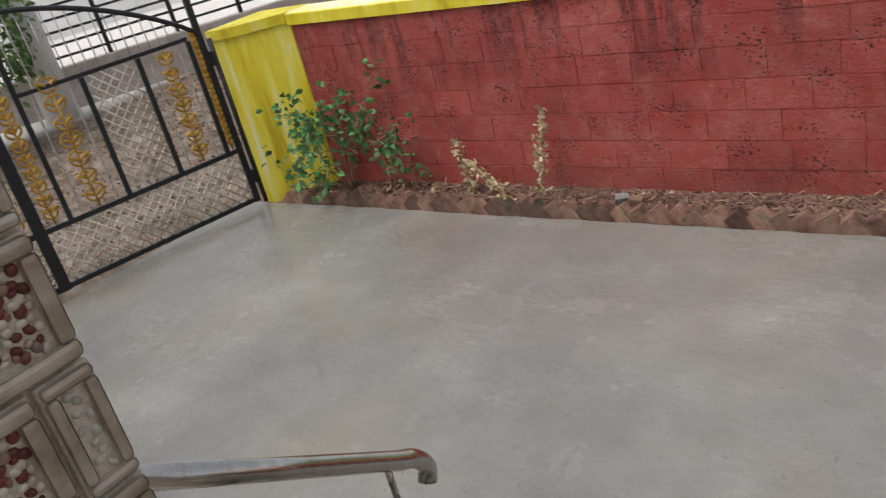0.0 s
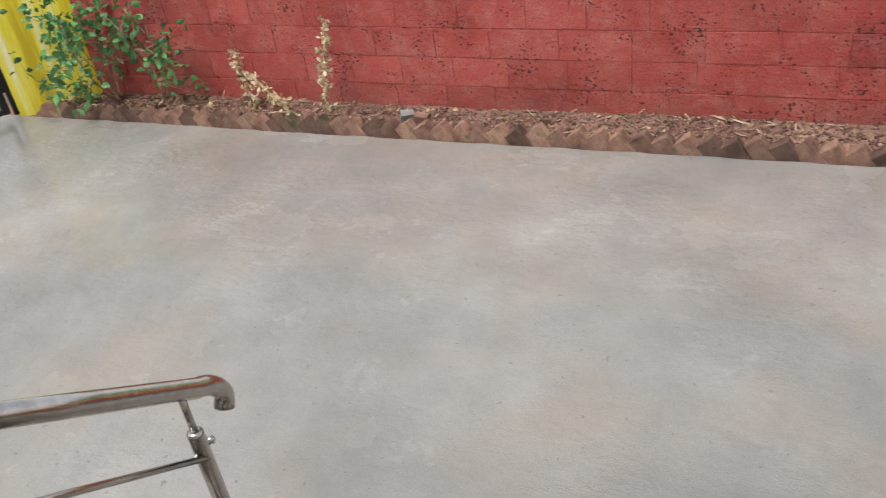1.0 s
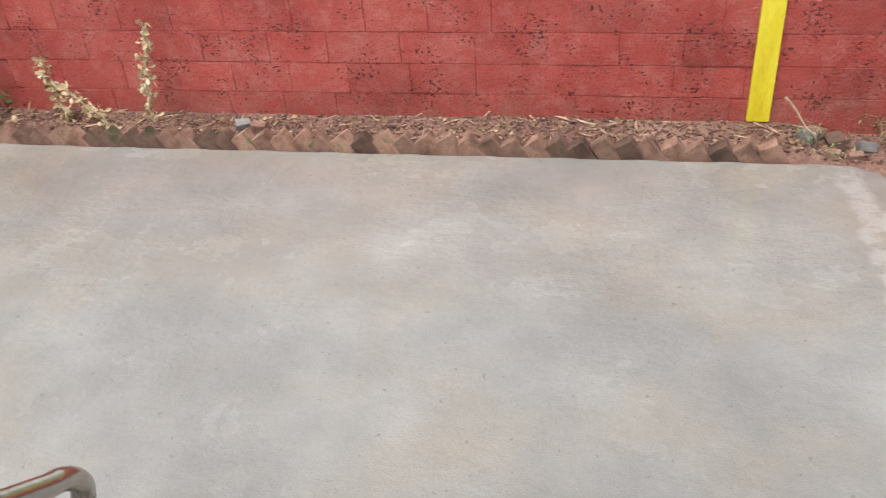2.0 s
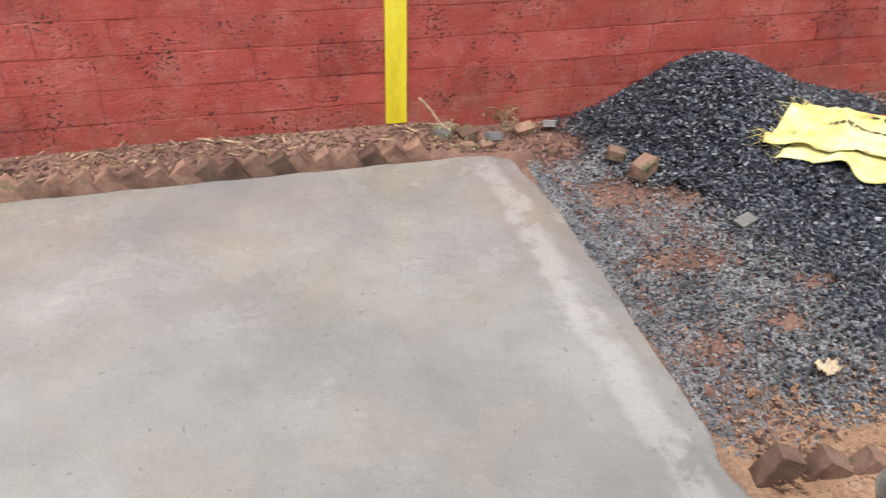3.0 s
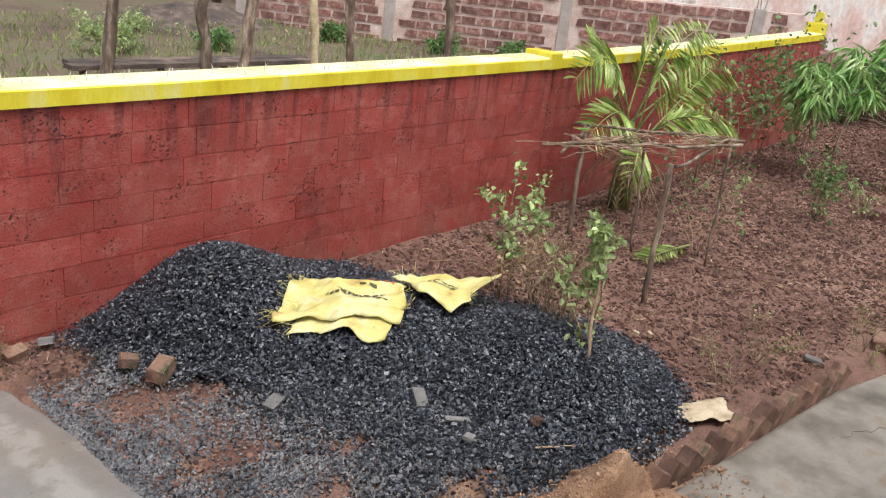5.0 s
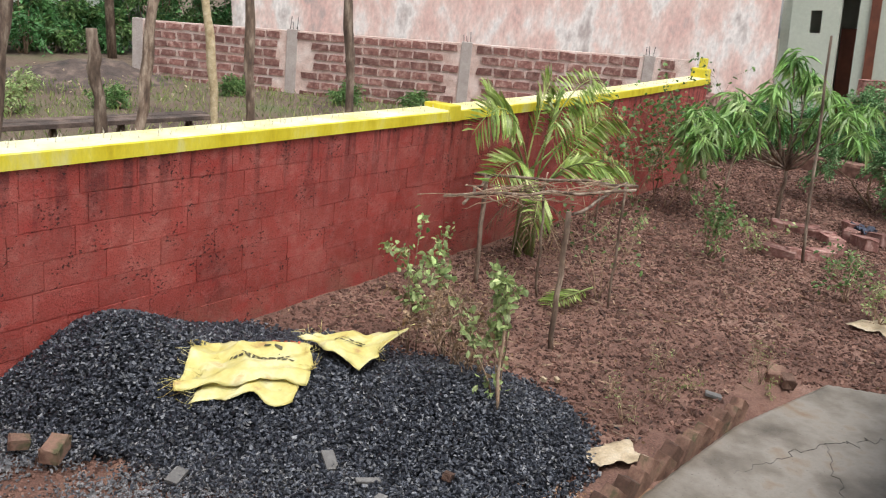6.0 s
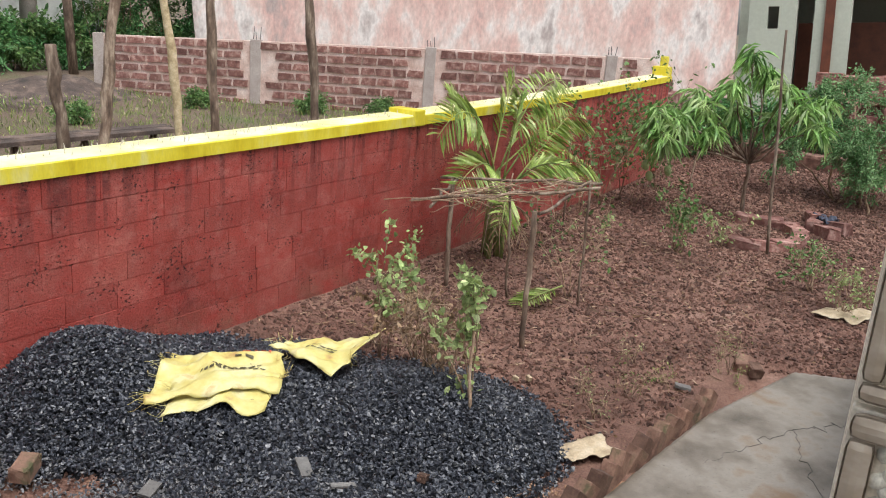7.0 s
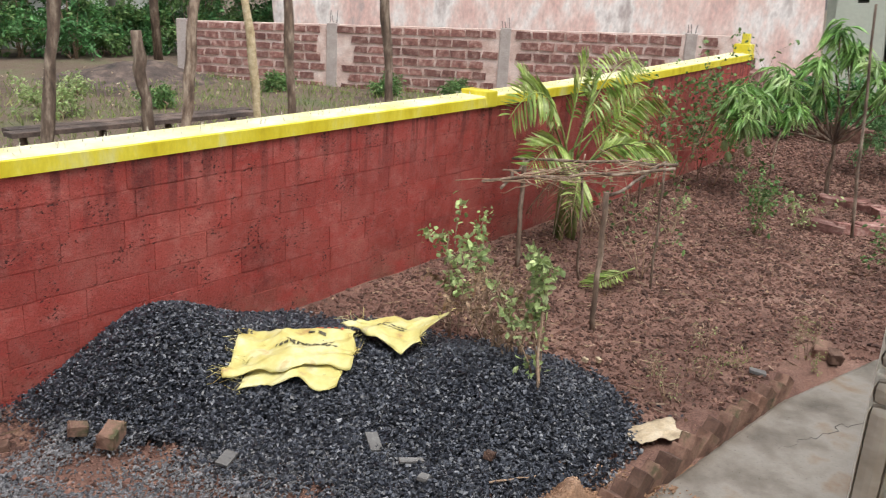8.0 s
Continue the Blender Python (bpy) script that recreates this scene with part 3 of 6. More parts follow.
def bare_soil(x, y):
    """Where the soil lies bare between the chips."""
    out = 0
    for cx, cy, rx, ry in ((1.08, 4.48, 0.20, 0.16), (1.47, 4.33, 0.24, 0.13), (1.13, 3.81, 0.26, 0.12), (1.66, 3.48, 0.14, 0.08), (1.37, 3.30, 0.10, 0.08), (1.85, 2.88, 0.22, 0.12), (0.95, 3.2, 0.16, 0.1), (0.85, 4.98, 0.3, 0.12)):
        out = out + np.exp(-((x - cx + 0.05 * bumps(x, y, 8)) / rx) ** 2 - ((y - cy + 0.05 * bumps(x, y, 9, 2)) / ry) ** 2)
    return np.clip(1.25 * out, 0, 1)


dens = dens * (1 - 0.9 * bare_soil(px, py) * (hh < 0.03))
dens = dens * np.where((py < 2.75) & (px < 2.0), 0.12, 1)
keep = RNG.uniform(0, 1, n) < dens * 0.36
px, py, hh = px[keep], py[keep], hh[keep]
sz = RNG.uniform(0.0105, 0.0185, len(px)) * np.clip(0.5 + 0.4 * (px - 0.7), 0.5, 1.0)
gz = np.maximum(hh + RNG.uniform(-0.03, 0.012, len(px)), ground_h(px, py)) + 0.003
tagged(rocks("crushed_stone", np.stack([px, py, gz], 1), sz, M_STONE, tilt=0.5, flat=0.62), "loose black crushed stone chips spread over soil", "gravel", kind="stuff")

# small dusty chips between the slab and the heap
n = 80000
px, py = RNG.uniform(0.71, 2.6, n), RNG.uniform(2.45, 5.0, n)
ok = RNG.uniform(0, 1, n) < (1 + 0.6 * (px < 0.95)) * np.clip(0.75 + 0.35 * bumps(px, py, 4.2, 3.0), 0.2, 1) * (1 - 0.93 * bare_soil(px, py)) * smoothstep(2.6, 1.9, px) * smoothstep(2.5, 2.95, py + 0.1 * bumps(px, py, 6)) * (gravel_h(px, py) < 0.05) * 0.62
px, py = px[ok], py[ok]
tagged(rocks("fine_chips", np.stack([px, py, np.maximum(gravel_h(px, py) - 0.01, ground_h(px, py)) + 0.003], 1), RNG.uniform(0.006, 0.0125, len(px)), M_CHIPS), "small dusty grey stone chips along the slab", "gravel", kind="stuff")

# lumps and crumbs of damp sand
n = 2600
px, py = RNG.uniform(0.78, 3.0, n), RNG.normal(2.45, 0.28, n)
sh = np.maximum(np.maximum(sand_h(px, py), 0) - 0.005, ground_h(px, py))
tagged(rocks("sand_lumps", np.stack([px, py, sh + 0.002], 1), RNG.uniform(0.004, 0.011, n) * np.where(RNG.uniform(0, 1, n) < 0.05, 2.6, 1), M_SAND), "crumbs and lumps of damp orange sand", "sand", kind="stuff")

# clods, pebbles and dry litter of the garden
n = 76000
px = 0.8 + 15 * RNG.uniform(0, 1, n) ** 1.5
py = RNG.uniform(1.0, 5.38, n)
ok = ~((px < 4.0) & (py < 5.2) & (py < 2.45)) & ~((px < 5.6) & (py < 2.25)) & (gravel_h(px, py) < 0.06) & ((px > 3.0) | (RNG.uniform(0, 1, n) < 0.35))
px, py = px[ok], py[ok]
tagged(rocks("soil_clods", np.stack([px, py, ground_h(px, py) + 0.002], 1), (0.005 + 0.018 * RNG.uniform(0, 1, len(px)) ** 1.8) * (1 + 0.05 * px), M_CLOD, flat=0.8), "crumbs and clods of red-brown soil", "soil", kind="stuff")
bx = RNG.uniform(-6.2, 0.9, 3500)
by = RNG.uniform(5.06, 5.39, 3500)
tagged(rocks("bed_soil_crumbs", np.stack([bx, by, ground_h(bx, by) + 0.003], 1), RNG.uniform(0.006, 0.018, 3500), M_CLOD), "crumbs of soil in the planting bed", "soil", kind="stuff")
n = 1500
lx, ly = np.concatenate([RNG.uniform(3.5, 14, n), RNG.uniform(-6.2, 0.6, 800)]), np.concatenate([RNG.uniform(1.3, 5.35, n), RNG.uniform(5.08, 5.38, 800)])
ok = ~((lx > 2) & (lx < 5.6) & (ly < 2.3))
lx, ly = lx[ok], ly[ok]
w = RNG.normal(size=(len(lx), 3)) * np.array([1, 1, 0.15])
tagged(leaf_cloud("leaf_litter", np.stack([lx, ly, ground_h(lx, ly) + 0.012], 1), w, RNG.uniform(0.012, 0.042, len(lx)), M_DRYLEAF, None), "dry fallen leaves scattered on the soil", "leaf litter", kind="stuff")
n = 700
lx, ly = np.concatenate([RNG.uniform(3.6, 9, n), RNG.uniform(-6.1, 1.0, 260)]), np.concatenate([RNG.uniform(2.2, 5.3, n), RNG.uniform(5.1, 5.36, 260)])
w = RNG.normal(size=(len(lx), 3)) * np.array([1, 1, 0.12])
tagged(leaf_cloud("straw_bits", np.stack([lx, ly, ground_h(lx, ly) + 0.014], 1), w, RNG.uniform(0.05, 0.16, len(lx)), M_TWIG, None, 0.05), "thin dry straw and twig bits on the soil", "straw", kind="stuff")
n = 9000
lx, ly = RNG.uniform(-13, -6.95, n), RNG.uniform(2.0, 10, n)
w = RNG.normal(size=(n, 3)) * np.array([1, 1, 0.2])
tagged(leaf_cloud("street_litter", np.stack([lx, ly, ground_h(lx, ly) + 0.015], 1), w, RNG.uniform(0.02, 0.055, n), M_DRYLEAF, None), "dry leaves and litter outside the gate", "leaf litter", kind="stuff")


# ---- boundary wall ----
def cap_z(x):
    """Underside of the coping along the wall."""
    return np.interp(x, (-6.5, -5.87, 0.7, 1.7, 5.5, 7.5, 9.8, 13.0), (1.45, 1.44, 1.295, 1.295, 1.33, 1.36, 1.42, 1.53))


def along(x0, x1, y0, y1, zlo, zhi, k=14):
    """A bar along the wall whose height follows it."""
    bm = bmesh.new()
    rows = []
    for x in np.linspace(x0, x1, k):
        a, b = zlo(x), zhi(x)
        rows.append([bm.verts.new(p) for p in ((x, y0, a), (x, y1, a), (x, y1, b), (x, y0 + 0.008, b), (x, y0, b - 0.008))])
    for a, b in zip(rows, rows[1:]):
        for i in range(5):
            bm.faces.new((a[i], a[(i + 1) % 5], b[(i + 1) % 5], b[i]))
    bm.faces.new(rows[0][::-1])
    bm.faces.new(rows[-1])
    bmesh.ops.recalc_face_normals(bm, faces=bm.faces)
    return bm


def wall_run(name, x0, x1, label):
    w = link(name, along(x0, x1, 5.4045, 5.62, lambda x: -0.3, lambda x: cap_z(x)), M_RED)
    return tagged(w, label, "wall", kind="structure")


wall_a = wall_run("wall_north_1", -5.9, 5.75, "red painted laterite block wall with pores and dark drip stains")
wall_b = wall_run("wall_north_2", 5.75, 12.95, "red painted laterite block wall behind the garden plants")
coping = link("wall_coping", along(-5.88, 12.95, 5.375, 5.66, lambda x: cap_z(x) + 0.001, lambda x: cap_z(x) + 0.095, 40), M_YELLOW)
# thin upper face whose paler colour stands for skylight
part("coping_top", along(-5.86, 12.93, 5.383, 5.652, lambda x: cap_z(x) + 0.094, lambda x: cap_z(x) + 0.103, 40), M_COPETOP, coping, "pale yellow upper face, sky brightness put into its colour")
tagged(coping, "yellow painted coping along the top of the wall, paler on top", "coping", kind="structure")
part("end_block", box((12.72, 5.38, cap_z(12.8) + 0.09), (12.93, 5.64, cap_z(12.8) + 0.24), 0.012), M_YELLOW, coping)
part("end_stub", box((12.80, 5.44, cap_z(12.8) + 0.24), (12.88, 5.56, cap_z(12.8) + 0.40), 0.01), M_YELLOW, coping)
part("joint_block", box((5.66, 5.365, cap_z(5.7) - 0.005), (5.84, 5.67, cap_z(5.7) + 0.145), 0.012), M_YELLOW, coping)
strip = tagged(link("yellow_pilaster", box((0.0, 5.375, 0.055), (0.123, 5.42, cap_z(0) - 0.002), 0.004), M_YELLOW), "narrow yellow painted pilaster on the red wall", "pilaster", kind="structure")
sx = RNG.uniform(-0.3, 12.6, 420)
sy = RNG.uniform(5.42, 5.62, 420)
sv, sf = [], []
for x, y in zip(sx, sy):
    z, h, a = cap_z(x) + 0.101, RNG.uniform(0.02, 0.05), RNG.uniform(0, 6.3)
    c, s = math.cos(a) * 0.006, math.sin(a) * 0.006
    i = len(sv)
    sv += [(x - c, y - s, z), (x + c, y + s, z), (x - s, y + c, z), (x + RNG.normal(0, 0.008), y + RNG.normal(0, 0.008), z + h)]
    sf += [(i, i + 1, i + 3), (i + 1, i + 2, i + 3), (i + 2, i, i + 3)]
tagged(raw("glass_shards", sv, sf, M_LATTICE), "row of small pale glass shards set in the coping", "glass shards", kind="stuff")

# gate pier
bm = bmesh.new()
foot = [(-6.48, 5.045), (-6.29, 5.045), (-5.865, 5.395), (-5.865, 5.66), (-6.48, 5.66)]
lo = [bm.verts.new((x, y, -0.2)) for x, y in foot]
hi = [bm.verts.new((x, y, 1.46)) for x, y in foot]
for i in range(5):
    bm.faces.new((lo[i], lo[(i + 1) % 5], hi[(i + 1) % 5], hi[i]))
bm.faces.new(hi)
bmesh.ops.recalc_face_normals(bm, faces=bm.faces)
pier = tagged(link("gate_pier", bm, M_PIER), "yellow painted gate pier with streaked faded paint", "gate pier", kind="structure")
bm = bmesh.new()
foot = [(-6.50, 5.025), (-6.275, 5.025), (-5.875, 5.365), (-5.875, 5.675), (-6.50, 5.675)]
lo = [bm.verts.new((x, y, 1.463)) for x, y in foot]
hi = [bm.verts.new((x, y, 1.545)) for x, y in foot]
for i in range(5):
    bm.faces.new((lo[i], lo[(i + 1) % 5], hi[(i + 1) % 5], hi[i]))
bm.faces.new(hi)
bm.faces.new(lo[::-1])
bmesh.ops.recalc_face_normals(bm, faces=bm.faces)
part("pier_cap", bm, M_YELLOW, pier)


# ---- brick edging of the bed and of the garden ----
def brick_mesh(name, seed, w=0.104, d=0.085, h=0.22):
    rg = np.random.default_rng(seed)
    bm = box((-w / 2, -d / 2, -h / 2), (w / 2, d / 2, h / 2), 0.006)
    for v in bm.verts:
        v.co += Vector(rg.normal(0, 0.0025, 3))
    me = bpy.data.meshes.new(name)
    bm.to_mesh(me)
    bm.free()
    me.materials.append(M_BRICK)
    return me


BRICKS = [brick_mesh("edging_brick", s) for s in range(6)]


def edging(name, a, b, step, lean, label, sink):
    root = thing(name, (a[0], a[1], 0), label, "brick edging", kind="structure")
    a, b = np.array(a), np.array(b)
    k = int(np.linalg.norm(b - a) / step)
    turn = math.degrees(math.atan2(b[1] - a[1], b[0] - a[0]))
    for i in range(k):
        p = a + (b - a) * (i + 0.5) / k
        o = new("brick", BRICKS[int(RNG.integers(6))])
        o.parent = root
        o.matrix_parent_inverse = root.matrix_world.inverted()
        o.matrix_basis = pose(p[0], p[1] + RNG.normal(0, 0.006), sink + RNG.normal(0, 0.005), RNG.normal(0, 2.5), lean + RNG.normal(0, 4), turn + RNG.normal(-5, 4))
    return root


edging("bed_edging", (-6.15, 5.05), (0.2, 5.06), 0.126, -37, "sawtooth row of weathered bricks edging the planting bed", -0.022)
edging("garden_edging", (2.45, 2.335), (4.60, 2.10), 0.135, 36, "sawtooth row of mossy bricks beside the old pavement", 0.0)
edging("buried_edging", (0.74, 2.53), (1.46, 2.38), 0.145, 32, "few edging bricks sticking out of the orange sand", -0.02)


# ---- the house side: porch floor, steps, tile-clad jambs, rails ----
def structure(name, bm, material, label, category):
    return tagged(link(name, bm, material), label, category, kind="structure")


structure("porch_floor", box((-6.6, -4.0, 0.3), (6.6, 1.05, 0.85), 0.01), M_OLDCEM, "grey concrete porch floor", "floor")
st = thing("porch_steps", (-0.7, 1.05, 0), "grey concrete steps down to the cement slab", "steps", kind="structure")
for i in range(4):
    s = part("step", box((-2.05, 1.052 + 0.25 * i, -0.05), (0.66, 1.052 + 0.25 * (i + 1), 0.68 - 0.17 * i), 0.008), M_OLDCEM, st)
    s.matrix_parent_inverse = st.matrix_world.inverted()
structure("house_wall_front", box((-6.6, -1.6, 0.85), (6.6, -1.4, 3.4)), M_HOUSE, "cream plastered house front wall behind the porch", "wall")
structure("house_wall_west", box((-6.8, -4.2, -0.1), (-6.6, -1.4, 3.4)), M_HOUSE, "cream plastered side wall", "wall")
structure("house_wall_east", box((6.6, -4.2, -0.1), (6.8, -1.4, 3.4)), M_HOUSE, "cream plastered side wall", "wall")
structure("house_wall_back", box((-6.6, -4.4, -0.1), (6.6, -4.2, 3.4)), M_HOUSE, "cream plastered rear wall", "wall")
structure("ceiling", box((-6.8, -4.4, 3.4), (6.8, -1.2, 3.52)), M_HOUSE, "plain concrete roof slab of the house", "ceiling")
structure("entrance_beam", box((-1.62, 0.52, 3.303), (0.20, 0.96, 3.5), 0.01), M_HOUSE, "plastered beam over the entrance pillars", "beam")


def tile_parts(length, seed, pebble_mat):
    """Meshes of one relief tile, lying along x, facing +z: bed, frame and pebbles."""
    rg = np.random.default_rng(seed)
    H, fw = 0.150, min(0.020, length * 0.22)
    bed = box((0.002, 0.002, -0.012), (length - 0.002, H - 0.002, 0.002), 0.002)
    fr = bmesh.new()
    for lo, hi in (((0.004, 0.004), (length - 0.004, 0.004 + fw)), ((0.004, H - 0.004 - fw), (length - 0.004, H - 0.004)),
                   ((0.004, 0.004 + fw + 0.0003), (0.004 + fw, H - 0.0043 - fw)), ((length - 0.004 - fw, 0.004 + fw + 0.0003), (length - 0.004, H - 0.0043 - fw))):
        add_box(fr, (*lo, 0.0025), (*hi, 0.012), 0.0075)
    nx, ny = int((length - 2 * fw - 0.016) / 0.0112), int((H - 2 * fw - 0.016) / 0.0102)
    v, f = [], []
    for i in range(max(nx, 1)):
        for j in range(ny):
            cx = fw + 0.008 + (i + 0.5 + 0.5 * (j % 2) - 0.25 + rg.normal(0, 0.14)) * (length - 2 * fw - 0.016) / max(nx, 1)
            cy = fw + 0.008 + (j + 0.5 + rg.normal(0, 0.14)) * (H - 2 * fw - 0.016) / ny
            r, a = rg.uniform(0.0052, 0.0086), rg.uniform(0, 3.14)
            e = rg.uniform(0.65, 0.95)
            k = len(v)
            for ring, (rr, zz) in enumerate(((1.0, 0.001), (0.75, 0.0045))):
                for q in range(8):
                    u, w = math.cos(q * 0.785) * r * rr, math.sin(q * 0.785) * r * rr * e
                    v.append((cx + u * math.cos(a) - w * math.sin(a), cy + u * math.sin(a) + w * math.cos(a), zz + 0.0015))
            v.append((cx, cy, 0.0075))
            for q in range(8):
                f.append((k + q, k + (q + 1) % 8, k + 8 + (q + 1) % 8, k + 8 + q))
                f.append((k + 8 + q, k + 8 + (q + 1) % 8, k + 16))
    out = []
    for nm, b, mt in (("tile", bed, M_TILEBED), ("tile_frame", fr, M_TILEFRAME)):
        me = bpy.data.meshes.new(nm)
        b.to_mesh(me)
        b.free()
        me.materials.append(mt)
        out.append(me)
    me = bpy.data.meshes.new("pebble_relief")
    me.from_pydata(v, [], f)
    me.polygons.foreach_set("use_smooth", [True] * len(f))
    me.materials.append(pebble_mat)
    return out + [me]


def jamb(name, corner, side, z0, pebble, label):
    """A square pillar whose face towards the opening is clad with relief tiles. side: +1 faces +x, -1 faces -x."""
    x, y = corner
    xa, xb = (x - 0.34, x - 0.012) if side > 0 else (x + 0.012, x + 0.34)
    body = structure(name, box((xa, y - 0.42, 0.85), (xb, y, 3.3), 0.003), M_TILEBED, label, "pillar")
    full = tile_parts(0.20, 3, pebble)
    rest = tile_parts(0.135, 4, pebble)
    narrow = tile_parts(0.068, 5, M_PEBPALE)
    rows = int((3.28 - z0) / 0.152)
    for r in range(rows):
        run = [(0.0, 0.20, full), (0.203, 0.20, full)] if r % 2 else [(0.0, 0.068, narrow), (0.071, 0.20, full), (0.274, 0.135, rest)]
        for off, length, meshes in run:
            # local x runs from the outer corner inwards (-y), local y up, local z out of the face
            m = Matrix(((0, 0, side, x - side * 0.003), (-1, 0, 0, y - off), (0, 1, 0, z0 + r * 0.152), (0, 0, 0, 1)))
            tile = new("tile", meshes[0])
            tile.parent = body
            tile.matrix_basis = m
            for nm, me in zip(("tile_frame", "pebble_relief"), meshes[1:]):
                o = new(nm, me)
                o.parent = tile
    return body


jamb("entrance_pillar_1", (-1.262, 0.905), 1, 0.88, M_PEBBROWN, "entrance pillar clad with framed brown pebble relief tiles")
jamb("entrance_pillar_2", (-0.170, 0.952), -1, 0.94, M_PEBPALE, "entrance pillar clad with framed pale pebble relief tiles")


def stair_rail(name, x, flip, y1, z1, slope):
    """Steel hand rail that runs down beside the steps and turns down at its end."""
    root = thing(name, (x, 1.8, 0), "polished stainless steel handrail with a bent down end", "handrail", "stair rails")

    def at(bm, nm, label=""):
        o = part(nm, bm, M_STEEL, root, label, smooth=False)
        o.matrix_parent_inverse = root.matrix_world.inverted()
        return o

    pts = [(x, 0.93, z1 + (0.93 - y1) * slope), (x, 1.4, z1 + (1.4 - y1) * slope), (x, y1 - 0.03, z1 - 0.03 * slope)]
    for k in range(1, 8):
        a = k / 7 * 1.9
        pts.append((x, y1 - 0.03 + 0.055 * math.sin(a + 0.0) + 0.02 * (k / 7), z1 - 0.03 * slope - 0.05 * (1 - math.cos(a)) - 0.028 * math.sin(a) * 0.9))
    pts.append((x, pts[-1][1] - 0.012, pts[-1][2] - 0.025))
    at(pipe(pts, 0.0255, 16), "handrail_tube")
    py = y1 - 0.08
    pz = z1 + (py - y1) * slope
    at(pipe([(x, py, pz - 0.01), (x, py, pz - 0.14)], 0.009, 10), "pin")
    at(pipe([(x, py, pz - 0.125), (x, py, pz - 0.13), (x, py, pz - 0.14), (x, py, 0.05)], [0.012, 0.02, 0.0205, 0.0205], 12), "post")
    at(pipe([(x, py - 0.04, pz - 0.19), (x, py + 0.03, pz - 0.19), (x, py + 0.034, pz - 0.19), (x, py + 0.045, pz - 0.19)], [0.007, 0.007, 0.013, 0.006], 10), "bar_clamp")
    for dz in (0.21, 0.38, 0.55):
        zz = pz - dz
        at(pipe([(x + flip * 0.012, py, zz), (x + flip * 0.012, 0.93, zz + (0.93 - py) * slope)], 0.0085, 9), "lower_bar")
    at(pipe([(x, 0.97, z1 + (0.97 - y1) * slope - 0.01), (x, 0.97, 0.85)], 0.02, 12), "post")
    return root


stair_rail("stair_handrail", -1.75, 1, 1.70, 1.02, -0.734)
stair_rail("stair_handrail", 0.20, -1, 1.61, 1.155, -0.85)


